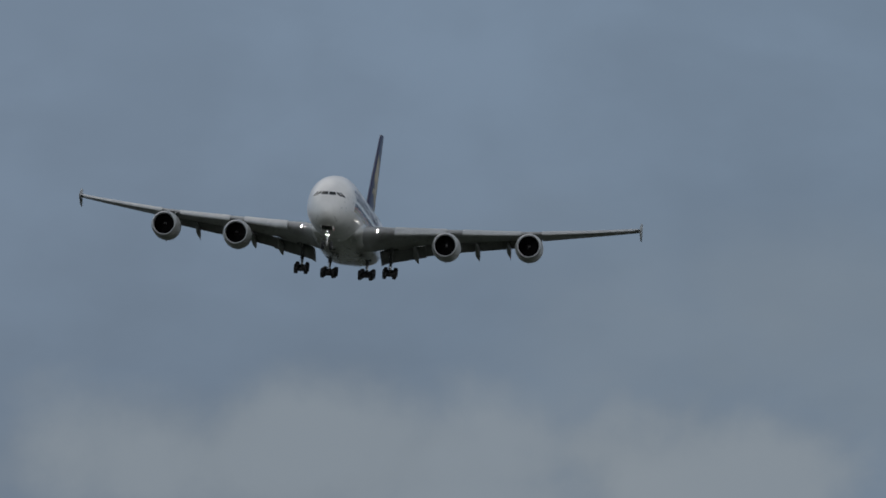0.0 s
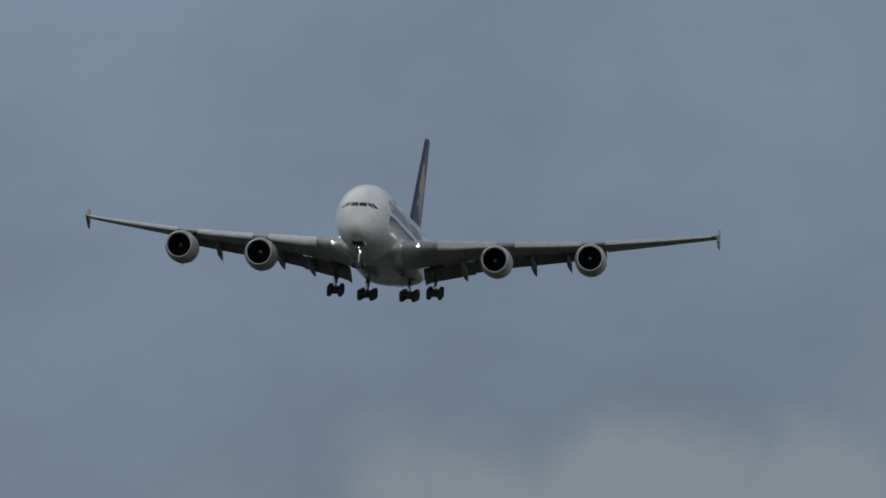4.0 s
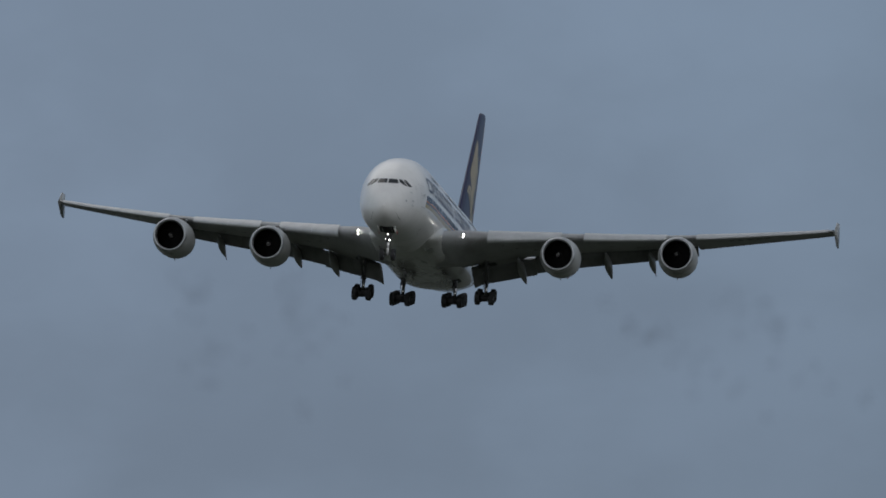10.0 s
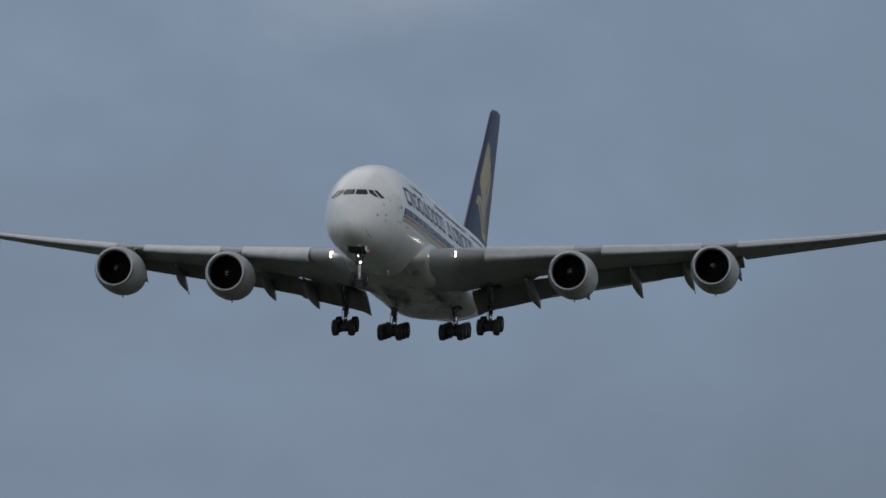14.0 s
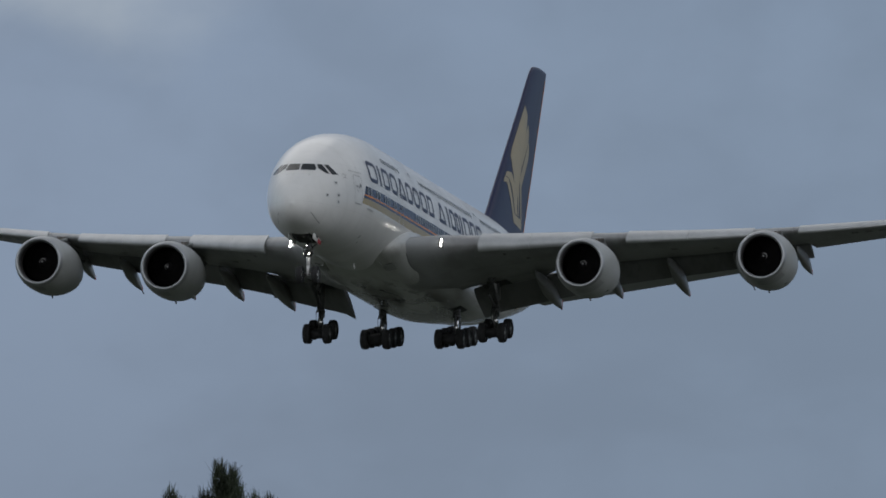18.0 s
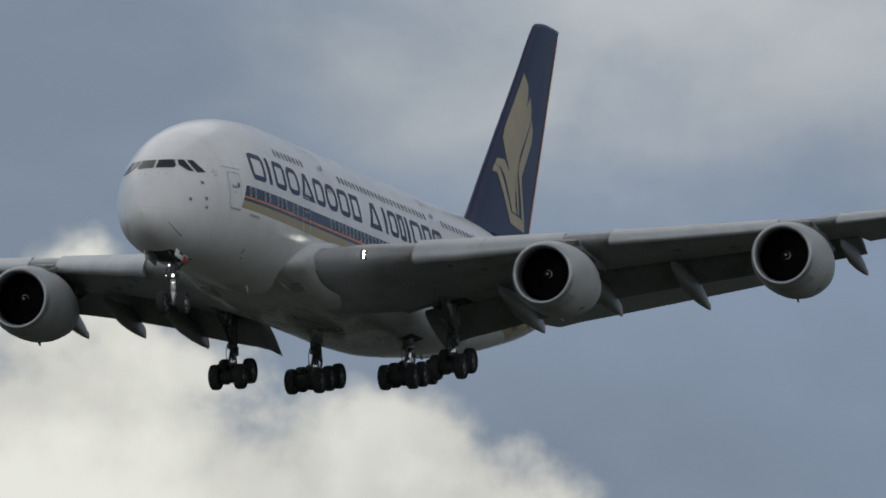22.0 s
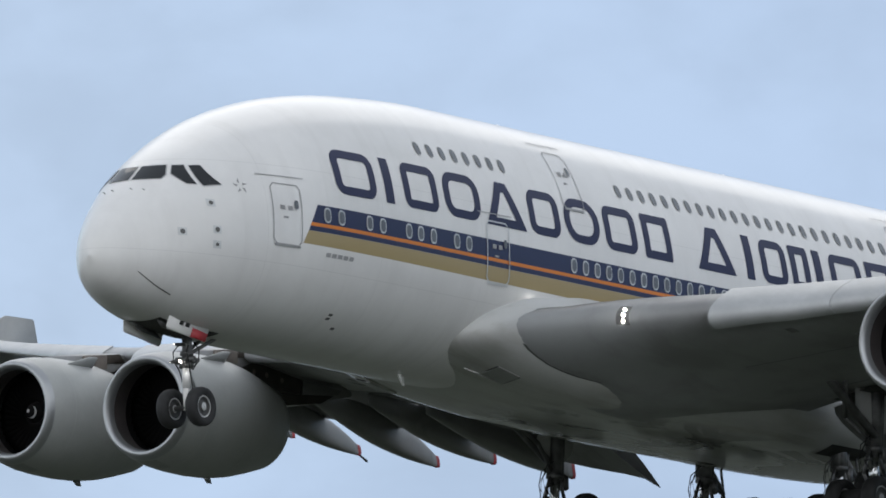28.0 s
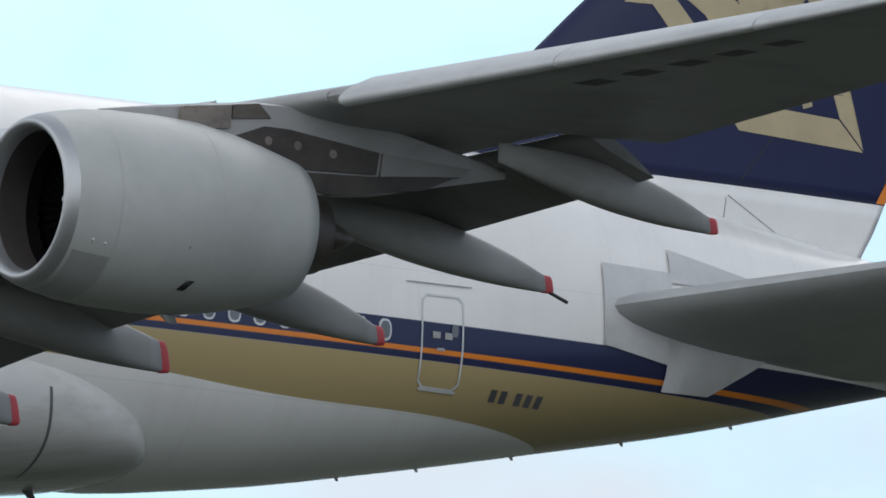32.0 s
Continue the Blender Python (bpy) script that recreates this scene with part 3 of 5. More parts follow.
def build_root_seam(side):
    """The dark rubber joint where the wing leaves the belly fairing."""
    rows = []
    for i in range(61):
        f = -1 + i / 30 * 1.0
        u, upper = 0.34 * f * f, f > 0
        y = 2.3
        while y < 4.6:
            c, t = curve_through(WING, y)[2:4]
            if not in_fairing(wing_point(y, u, foil(u, t)[0 if upper else 1] * c, side)):
                break
            y += 0.01
        row = []
        for e in (-0.02, 0.02):
            c, t = curve_through(WING, y + e)[2:4]
            n = 0.018 if upper else -0.018
            p = wing_point(y + e, u, foil(u, t)[0 if upper else 1] * c + n, side)
            row.append(p + Vector((-0.03 * (1 - abs(f)), 0, 0)))
        rows.append(row)
    part("root_seam", loft(rows, False, False), PANEL_DARK, WINGS[side], "dark rubber joint round the wing root")


for s in (1, -1):
    build_root_seam(s)


def build_fence(side):
    """The arrow-shaped fence at the wing's tip."""
    lx, lz, c, t, inc = curve_through(WING, 39.3)
    y = side * 39.45
    out = [(lx + 0.3, lz), (lx + 2.6, lz + 1.25), (lx + 4.2, lz + 1.3), (lx + 4.55, lz + 0.1), (lx + 4.4, lz - 1.15), (lx + 2.9, lz - 1.1)]
    part("wing_tip_fence", slab([(x, y, z) for x, z in out], (0, side * 0.14, 0), 0.04), WING_GREY, WINGS[side])


for s in (1, -1):
    build_fence(s)


def build_flaps(side):
    for y0, y1 in ((4.6, 10.71), (10.72, 17.71), (17.72, 26.2)):
        rings = []
        for i in range(9):
            y = y0 + (y1 - y0) * i / 8
            lx, lz, c, t, inc = curve_through(WING, y)
            up = 0.022 if y0 > 17 else 0.018 if y0 > 10 else 0.0
            base = wing_point(y, FLAP_CUT - 0.015, -0.02 - (0.012 - up) * c, side)
            fc = 0.21 * c + 0.15
            a = radians((26.0 if y0 > 17 else 25.0 if y0 > 10 else min(23.0, 19.0 + 4.0 * (y - 4.6) / 6.0)) + inc)
            ring_up, ring_dn = [], []
            for k in range(9):
                u = (1 - math.cos(math.pi * k / 8)) / 2
                hu, hd = foil(u, 0.16)
                for lst, h in ((ring_up, hu), (ring_dn, hd)):
                    lst.append(base + Vector((u * fc * math.cos(a) + h * fc * math.sin(a), 0, -u * fc * math.sin(a) + h * fc * math.cos(a))))
            rings.append(ring_up[::-1] + ring_dn[1:])
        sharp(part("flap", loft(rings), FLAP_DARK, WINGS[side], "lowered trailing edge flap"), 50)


def slat_ring(y, side, lift=0.0):
    lx, lz, c, t, inc = curve_through(WING, y)
    k = 0.115 if y > 9 else 0.10
    pts = []
    us = [k * (1 - i / 8) ** 2 for i in range(9)]
    outer = [(u, foil(u, t)[0] * c) for u in us] + [(u, foil(u, t)[1] * c) for u in (0.002, 0.006, 0.014, 0.026)]
    inner = [(0.034, foil(0.03, t)[1] * c + 0.10), (0.045, 0.02 * c), (k, foil(k, t)[0] * c - 0.05)]
    a = radians(14)
    px, pz = k * c, foil(k, t)[0] * c
    for u, v in outer + inner:
        dx, dz = u * c - px, v - pz
        rx, rz = dx * math.cos(a) - dz * math.sin(a), dx * math.sin(a) + dz * math.cos(a)
        q = wing_point(y, 0, 0, side)
        i2 = radians(inc)
        ux, uz = px + rx - 0.03 * c - 0.12, pz + rz + 0.02
        pts.append(Vector((q.x + ux * math.cos(i2) + uz * math.sin(i2), q.y, q.z - ux * math.sin(i2) + uz * math.cos(i2))))
    return pts


def build_slats(side):
    for y0, y1 in ((7.5, 10.5), (10.52, 14.15), (16.3, 20.0), (20.02, 23.9), (26.7, 30.4), (30.42, 33.8), (33.82, 36.6), (36.62, 38.9)):
        rings = [slat_ring(y0 + (y1 - y0) * i / 5, side) for i in range(6)]
        sharp(part("slat", loft(rings), SLAT_GREY, WINGS[side], "drooped pale grey leading edge slat"), 45)


for s in (1, -1):
    build_flaps(s)
    build_slats(s)

# ---- engines ----


def blade_mesh():
    rows = []
    for k in range(6):
        r = 0.36 + (1.35 - 0.36) * k / 5
        sweep = 0.12 * k / 5
        tilt = radians(80 + 5 * k / 5)
        w = 0.26 + 0.07 * k
        t, ax = Vector((0, -math.sin(sweep), math.cos(sweep))), Vector((1, 0, 0))
        m = Vector((0, r * math.cos(sweep), r * math.sin(sweep)))
        d = t * math.sin(tilt) + ax * math.cos(tilt)
        n = d.cross(m.normalized()) * 0.012
        rows.append([m - d * w, m + n, m + d * w, m - n])
    return loft(rows)


def build_engine(y, x, z, toe):
    """A nacelle with its lip, fan, core and pylon. x, z: the middle of the inlet."""
    side = 1 if y > 0 else -1
    c = (x, y, z)
    outer = [(0.28, 1.72), (0.6, 1.80), (1.1, 1.89), (1.8, 1.95), (2.8, 1.97), (3.7, 1.93), (4.5, 1.81), (5.2, 1.65), (5.8, 1.49), (6.1, 1.41)]
    nacelle = part("nacelle", revolve(outer + [(6.1, 1.37), (5.6, 1.42), (4.6, 1.44)], c, 56), NACELLE, plane, "smooth pale grey engine nacelle")
    part("intake_lip", revolve([(0.28, 1.722), (0.12, 1.66), (0.03, 1.60), (0.0, 1.54), (0.04, 1.47), (0.16, 1.42), (0.34, 1.39)], c, 56), LIP, nacelle, "bare polished metal intake lip")
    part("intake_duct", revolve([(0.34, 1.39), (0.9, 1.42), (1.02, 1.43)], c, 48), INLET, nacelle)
    # the duct's rear takes the fan's near-black for shade, not its liner colour
    part("fan_case", revolve([(1.02, 1.43), (1.06, 1.445), (1.6, 1.46), (2.6, 1.47)], c, 48), FAN, nacelle, "rear of the duct darkened for intake shade")
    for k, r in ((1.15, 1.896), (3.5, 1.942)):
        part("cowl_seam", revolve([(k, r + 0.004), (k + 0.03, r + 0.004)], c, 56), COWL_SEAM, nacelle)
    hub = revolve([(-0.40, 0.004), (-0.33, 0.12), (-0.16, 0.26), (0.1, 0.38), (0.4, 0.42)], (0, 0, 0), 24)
    fan = part("fan", hub, FAN, plane, "titanium fan darkened for intake shade, with spiral-marked spinner")
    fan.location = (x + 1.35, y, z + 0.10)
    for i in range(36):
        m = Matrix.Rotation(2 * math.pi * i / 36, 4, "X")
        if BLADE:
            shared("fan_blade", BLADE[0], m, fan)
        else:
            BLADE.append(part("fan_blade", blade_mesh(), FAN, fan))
            BLADE[0].matrix_basis = m
    # white comma on the spinner: a dot at its tip and a crescent round it
    rows = []
    for i in range(15):
        f = i / 14
        a = 0.4 + 3.3 * f
        r = 0.20 + 0.02 * f
        w = 0.022 * math.sin(math.pi * (0.1 + 0.85 * f))
        ring = []
        for rr in (r - w, r + w):
            xx = float(np.interp(rr, (0.004, 0.12, 0.26, 0.38), (-0.40, -0.33, -0.16, 0.1))) - 0.012
            ring.append((xx, rr * math.cos(a), rr * math.sin(a)))
        rows.append(ring)
    part("spinner_mark", loft(rows, False, False), COMMA, fan, "white crescent mark")
    part("spinner_tip", revolve([(-0.415, 0.003), (-0.39, 0.045), (-0.375, 0.06)], (0, 0, 0), 12), COMMA, fan, "white spinner tip")
    FANS.append(fan)
    # disc behind the blades, in the same painted-in shade
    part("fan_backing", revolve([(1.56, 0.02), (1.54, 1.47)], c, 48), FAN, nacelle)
    core = [(3.6, 1.10), (5.0, 1.08), (6.0, 0.98), (6.9, 0.78), (6.95, 0.70), (6.4, 0.66)]
    part("core_cowl", revolve(core, c, 40), HOT_METAL, nacelle, "dark heat-stained core cowl")
    part("exhaust_plug", revolve([(6.2, 0.50), (6.9, 0.44), (7.5, 0.24), (7.9, 0.03)], c, 32, True), HOT_METAL, nacelle)
    # dark ring closes the bypass duct, its colour standing for shaded depth
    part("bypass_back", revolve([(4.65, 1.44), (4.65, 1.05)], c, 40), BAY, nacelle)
    part("drain_mast", slab([(x + 3.3, y - 0.03, z - 1.92), (x + 3.65, y - 0.03, z - 1.88), (x + 3.75, y - 0.03, z - 2.10), (x + 3.55, y - 0.03, z - 2.10)], (0, 0.06, 0)), WING_GREY, nacelle)
    a = radians(58)
    ca, sa = -side * math.cos(a), math.sin(a)
    p = [(x + 1.7, y + ca * 1.92, z + sa * 1.92), (x + 3.0, y + ca * 1.94, z + sa * 1.94), (x + 3.05, y + ca * 2.34, z + sa * 2.34), (x + 2.7, y + ca * 2.32, z + sa * 2.32)]
    part("strake", slab(p, (0, 0.05 * sa, -0.05 * ca)), WING_GREY, nacelle)
    for du, av, ln in ((2.95, -50, 0.17), (2.8, -24, 0.05)):
        av = radians(av)
        r = float(np.interp(du, [o[0] for o in outer], [o[1] for o in outer])) + 0.002
        vent = [(x + du + u, y + side * r * math.cos(av + v), z + r * math.sin(av + v)) for u, v in ((0, -0.07 * ln / 0.17), (ln, -0.07 * ln / 0.17), (ln * 1.7, 0.07 * ln / 0.17), (ln * 0.7, 0.07 * ln / 0.17))]
        part("cowl_vent", slab(vent, (0, side * 0.012 * math.cos(av), 0.012 * math.sin(av))), BLACK if ln > 0.1 else SEAM, nacelle)
    for du, av in ((0.66, -29), (0.93, -30)):
        av, r = radians(av), float(np.interp(du, [o[0] for o in outer], [o[1] for o in outer])) + 0.004
        tag = [(x + du + u, y + side * r * math.cos(av + v), z + r * math.sin(av + v)) for u, v in ((0, -0.022), (0.11, -0.022), (0.11, 0.022), (0, 0.022))]
        part("placard", slab(tag, (0, side * 0.003 * math.cos(av), 0.003 * math.sin(av))), TRIM, nacelle)
    # access panel low on the intake
    rows = []
    for i in range(9):
        a = radians(-100 + 62 * i / 8)
        rows.append([(x + u, y + side * (r + 0.006) * math.cos(a), z + (r + 0.006) * math.sin(a)) for u, r in ((0.36, 1.742), (0.6, 1.80), (1.14, 1.895))])
    part("intake_panel", loft(rows, False, False), PANEL_GREY, nacelle, "slightly darker grey access panel")
    # pylon: painted darker than the nacelle to stand for shade under the wing
    rings = []
    for px, top, low, w in ((x + 1.7, z + 1.97, z + 1.80, 0.04), (x + 2.6, z + 2.12, z + 1.7, 0.20), (x + 3.7, z + 2.28, z + 1.5, 0.32), (x + 5.2, z + 2.47, z + 1.0, 0.38),
                             (x + 6.6, z + 2.5, z + 0.75, 0.38), (x + 8.4, z + 2.3, z + 0.95, 0.32), (x + 10.2, z + 2.0, z + 1.35, 0.20), (x + 11.4, z + 1.8, z + 1.6, 0.05)):
        mid = (top + low) / 2
        rings.append([(px, y - w, low), (px, y + w, low), (px, y + w * 1.1, mid), (px, y + w, top - 0.06), (px, y + w * 0.5, top), (px, y - w * 0.5, top), (px, y - w, top - 0.06), (px, y - w * 1.1, mid)])
    pylon = sharp(part("pylon", loft(rings), CANOE, nacelle, "grey engine pylon darkened for shade under the wing, with bare metal panels"), 40)
    for sgn in (1, -1):
        for quad, mat, label in ((((4.5, 1.66), (5.35, 1.98), (5.95, 1.98), (8.1, 1.74), (8.05, 1.30), (6.4, 1.22), (5.4, 1.24)), PYLON_METAL, "brown heat-stained metal panel"),
                                 (((3.35, 1.72), (3.42, 2.18), (4.55, 2.32), (4.55, 1.86)), PYLON_PALE, "pale brown bare metal panel"),
                                 (((4.58, 2.06), (4.58, 2.33), (5.2, 2.42), (5.5, 2.16)), HOT_METAL, "dark brown metal panel"),
                                 (((5.3, 1.19), (6.4, 1.17), (8.0, 1.25), (9.9, 1.42), (9.2, 1.10), (7.0, 0.78), (5.6, 0.95)), PYLON_METAL, "brown heat-stained lower panel"),
                                 (((8.2, 1.74), (10.3, 1.64), (10.1, 1.46), (8.15, 1.27)), FLAP_DARK, "dark grey rear panel")):
            ring = [(x + u, y + sgn * 0.432, z + v) for u, v in quad]
            part("pylon_panel", slab(ring, (0, -sgn * 0.3, 0)), mat, pylon, label, False)
        for u, v in ((5.45, 1.70), (6.15, 1.68), (7.0, 1.60)):
            spot = [(x + u + 0.09 * math.cos(k * math.pi / 5), y + sgn * 0.435, z + v + 0.09 * math.sin(k * math.pi / 5)) for k in range(10)]
            part("panel_port", slab(spot, (0, sgn * 0.006, 0)), PYLON_PALE, pylon, "", False)
    # the engine points a little towards the body
    turn = Matrix.Translation((x + 4.0, y, 0)) @ Matrix.Rotation(-side * radians(toe), 4, "Z") @ Matrix.Translation((-x - 4.0, -y, 0))
    nacelle.matrix_basis = turn
    fan.matrix_basis = turn @ Matrix.Translation((x + 1.35, y, z + 0.10))
    return nacelle


BLADE, FANS = [], []
for s in (1, -1):
    for yy, xx, zz, toe in ((14.6, 22.8, 3.36, 0.0), (25.38, 30.32, 4.86, 2.5)):
        build_engine(s * yy, xx, zz, toe)

# ---- tail ----


def flat_ring(x, z, chord, thick, y, upright=False, n=14, tilt=0.0):
    us = [(1 - math.cos(math.pi * i / n)) / 2 for i in range(n + 1)]
    pts = []
    for sgn, seq in ((1, us[::-1]), (-1, us[1:])):
        for u in seq:
            h = 5 * thick * chord * (0.2969 * math.sqrt(u) - 0.126 * u - 0.3516 * u**2 + 0.2843 * u**3 - 0.1036 * u**4) * sgn
            pts.append(Vector((x + u * chord, h, z)) if upright else Vector((x + u * chord, y, z + h - math.sin(tilt) * u * chord)))
    return pts


FIN = ((9.2, 52.8, 13.4), (10, 53.4, 13.2), (10.73, 54.8, 12.1), (11.3, 55.65, 11.55), (14, 58.45, 10.03), (17.5, 62.05, 8.1), (21, 65.65, 6.15), (23.5, 68.15, 4.85), (23.95, 68.8, 4.4), (24.1, 69.8, 3.5))


def fin_at(z):
    return curve_through(FIN, z)


def build_tail():
    zs = [9.2, 9.6, 10.0, 10.4, 10.73]
    part("fin_root", loft([flat_ring(*(lambda f: (f[0], z, f[1]))(fin_at(z)), 0.085, 0, True) for z in zs]), WHITE_PAINT, plane, "white foot of the tail fin")
    zs = [10.732, 11.0, 11.3, 11.8, 12.4, 13, 14, 15, 16, 17, 18, 19, 20, 21, 22, 23, 23.5, 23.75, 23.95, 24.1]
    fin = part("fin", loft([flat_ring(*(lambda f: (f[0], z, f[1]))(fin_at(z)), 0.085, 0, True) for z in zs]), NAVY_PAINT, plane, "tall navy tail fin with gold emblem")
    for side in (1, -1):
        rows = ((1.4, 57.2, 7.15, 11.6, 0.10), (2.6, 58.1, 7.40, 10.9, 0.10), (6.0, 60.9, 7.98, 8.9, 0.10), (10.5, 64.6, 8.78, 6.2, 0.095), (14.6, 68.0, 9.55, 3.9, 0.09), (15.1, 68.8, 9.64, 3.0, 0.06))
        rings = [flat_ring(x, z, c, t, side * y, tilt=radians(1.5)) for y, x, z, c, t in rows]
        sharp(part("tailplane", loft(rings), WING_GREY, plane, "grey horizontal tailplane"), 50)
    return fin


fin_ob = build_tail()

# ---- landing gear ----


def wheel_mesh(r, w):
    """A tyre with rounded shoulders about the y axis."""
    prof = [(-w * 0.30, r * 0.55), (-w * 0.46, r * 0.66), (-w * 0.5, r * 0.80), (-w * 0.42, r * 0.94), (-w * 0.22, r), (w * 0.22, r), (w * 0.42, r * 0.94), (w * 0.5, r * 0.80), (w * 0.46, r * 0.66), (w * 0.30, r * 0.55)]
    n = 28
    rings = [[(q * math.cos(2 * math.pi * i / n), y, q * math.sin(2 * math.pi * i / n)) for i in range(n)] for y, q in prof]
    tyre = loft(rings, False)
    prof = [(-w * 0.28, 0.02), (-w * 0.30, r * 0.16), (-w * 0.16, r * 0.22), (-w * 0.14, r * 0.42), (-w * 0.30, r * 0.56), (w * 0.30, r * 0.56), (w * 0.14, r * 0.42), (w * 0.16, r * 0.22), (w * 0.30, r * 0.16), (w * 0.28, 0.02)]
    rings = [[(q * math.cos(2 * math.pi * i / n), y, q * math.sin(2 * math.pi * i / n)) for i in range(n)] for y, q in prof]
    rim = loft(rings, False)
    prof = [(r * 0.57, 0.305), (r * 0.53, 0.33), (r * 0.49, 0.30)]
    flange = join(*[loft([[(q * math.cos(2 * math.pi * i / n), sg * w * y, q * math.sin(2 * math.pi * i / n)) for i in range(n)] for q, y in prof], False) for sg in (1, -1)],
                  *[loft([[(q * math.cos(2 * math.pi * i / n), sg * w * y, q * math.sin(2 * math.pi * i / n)) for i in range(n)] for q, y in ((r * 0.20, 0.30), (r * 0.15, 0.34), (r * 0.02, 0.35))], False) for sg in (1, -1)])
    return tyre, rim, flange


WHEELS = {}


def add_wheel(parent, p, r, w, rim_paint=None):
    """A tyre and its rim on a leg."""
    key = (r, w)
    if key not in WHEELS:
        tyre, rim, flange = wheel_mesh(r, w)
        WHEELS[key] = part("tyre", tyre, RUBBER, parent, "worn black tyre"), part("wheel_rim", rim, RIM, parent, "grey alloy wheel rim"), part("rim_flange", flange, rim_paint or PANEL_GREY, parent, "pale rim flange and hub cap")
        for o in WHEELS[key]:
            o.location = p
        return
    for o in WHEELS[key]:
        shared(o.name.split(".")[0], o, Matrix.Translation(p), parent)


def hose(points, r=0.018, n=6):
    """A thin bent pipe through points."""
    pts = [Vector(p) for p in points]
    rings = []
    for i, p in enumerate(pts):
        d = (pts[min(i + 1, len(pts) - 1)] - pts[max(i - 1, 0)])
        m = d.to_track_quat("Z", "Y").to_matrix()
        rings.append([p + m @ Vector((r * math.cos(2 * math.pi * k / n), r * math.sin(2 * math.pi * k / n), 0)) for k in range(n)])
    return loft(rings)


def build_bogie(name, x, y, z, axles, track, top, tilt, side):
    gear = part(name, join(rod((0, 0, 1.42), (0, 0, top - z), 0.24, 0.28, 16), rod((0, 0, 1.36), (0, 0, 1.52), 0.29, 0.29, 16), rod((-0.1, 0.12, 1.5), (-0.12, 0.14, top - z), 0.12), rod((0.2, -0.1, 1.45), (0.3, -0.1, top - z - 0.2), 0.10)), STEEL, plane, "dark main landing gear leg, lowered")
    gear.location = (x, y, z)
    m = Matrix.Rotation(radians(tilt), 3, "Y")
    for a in axles:
        c = m @ Vector((a, 0, 0))
        for s2 in (1, -1):
            add_wheel(gear, c + Vector((0, s2 * track / 2, 0)), 0.69, 0.53)
        part("axle", rod(c + Vector((0, -track / 2, 0)), c + Vector((0, track / 2, 0)), 0.10), STEEL, gear)
        part("brake_pack", rod(c + Vector((0, -track / 2 + 0.12, 0)), c + Vector((0, track / 2 - 0.12, 0)), 0.34, 0.34, 16), RUBBER, gear)
    part("bogie_beam", rod(m @ Vector((axles[0] - 0.1, 0, 0)), m @ Vector((axles[-1] + 0.1, 0, 0)), 0.17), STEEL, gear)
    part("strut", rod((0, 0, 0), (0, 0, 1.45), 0.165, 0.165, 16), CHROME, gear, "bare chrome oleo strut")
    for k in (1, -1):
        part("torque_link", join(rod((k * 0.2, 0, 0.15), (k * 0.62, 0, 0.62), 0.06), rod((k * 0.62, 0, 0.62), (k * 0.24, 0, 1.42), 0.06)), STEEL, gear)
    for run in (((-0.25, 0.1, 1.75), (-0.55, 0.14, 1.55), (-0.66, 0.16, 1.1), (-0.5, 0.2, 0.75), (-0.62, 0.25, 0.4)),
                ((-0.22, -0.1, 1.9), (-0.6, -0.12, 1.75), (-0.82, -0.1, 1.3), (-0.74, -0.14, 0.95), (-0.45, -0.2, 0.7)),
                ((-0.2, 0.2, 1.6), (-0.42, 0.24, 1.3), (-0.46, 0.22, 0.95), (-0.3, 0.2, 0.8), (-0.5, 0.3, 0.35)),
                ((-0.24, 0.0, 1.45), (-0.36, 0.0, 1.2), (-0.3, 0.05, 0.9), (-0.42, 0.08, 0.6)),
                ((0.22, 0.0, 1.6), (0.4, 0.1, 1.3), (0.38, 0.12, 0.8), (0.55, 0.16, 0.4))):
        part("brake_hose", hose(run), BLACK, gear)
    part("junction_box", slab([(0.34, -0.14, 1.55), (0.6, -0.14, 1.5), (0.62, -0.14, 1.08), (0.46, -0.14, 1.02)], (0, 0.28, 0), 0.02), STEEL, gear)
    part("harness_clamp", rod((-0.72, -0.12, 1.0), (-0.2, -0.06, 1.12), 0.022, 0.022, 6), BLACK, gear)
    return gear


for s in (1, -1):
    g = build_bogie("wing_gear", 33.84, s * 6.2, 0.27, (-0.86, 0.86), 1.38, 4.3, -17.0, s)
    part("side_brace", join(rod((-0.1, s * 0.1, 1.85), (-3.2, s * 0.2, 3.55), 0.14), rod((-1.2, s * 0.1, 2.4), (-1.0, -s * 0.5, 3.5), 0.08), rod((-0.1, 0, 1.55), (-1.3, -s * 0.25, 2.35), 0.07), rod((-1.3, -s * 0.25, 2.35), (-2.4, s * 0.5, 3.5), 0.08)), STEEL, g, "folding side brace")
    part("leg_door", slab([(-1.1, -s * 0.04, 3.75), (1.0, -s * 0.04, 3.75), (1.0, 0.0, 2.3), (0.6, 0.0, 2.0), (-0.3, 0.0, 2.05), (-1.1, 0.0, 2.6)], (0, s * 0.07, 0), 0.02), PLATE_GREY, g, "pale grey gear leg door")
    g = build_bogie("body_gear", 37.15, s * 2.63, 0.26, (-1.74, 0, 1.74), 1.53, 2.6, -11.0, s)
    part("drag_strut", join(rod((0.2, 0, 1.85), (1.1, 0, 1.12), 0.16, 0.08), rod((0.25, 0, 1.55), (0.95, 0, 1.12), 0.05)), STEEL, g)
    part("door_link", rod((1.16, 0, 0.95), (0.86, 0, 2.35), 0.045), STEEL, g)
    part("pitch_trimmer", hose([(1.08, 0, 1.15), (1.05, 0, 0.85), (0.85, 0, 0.5)], 0.07), STEEL, g)


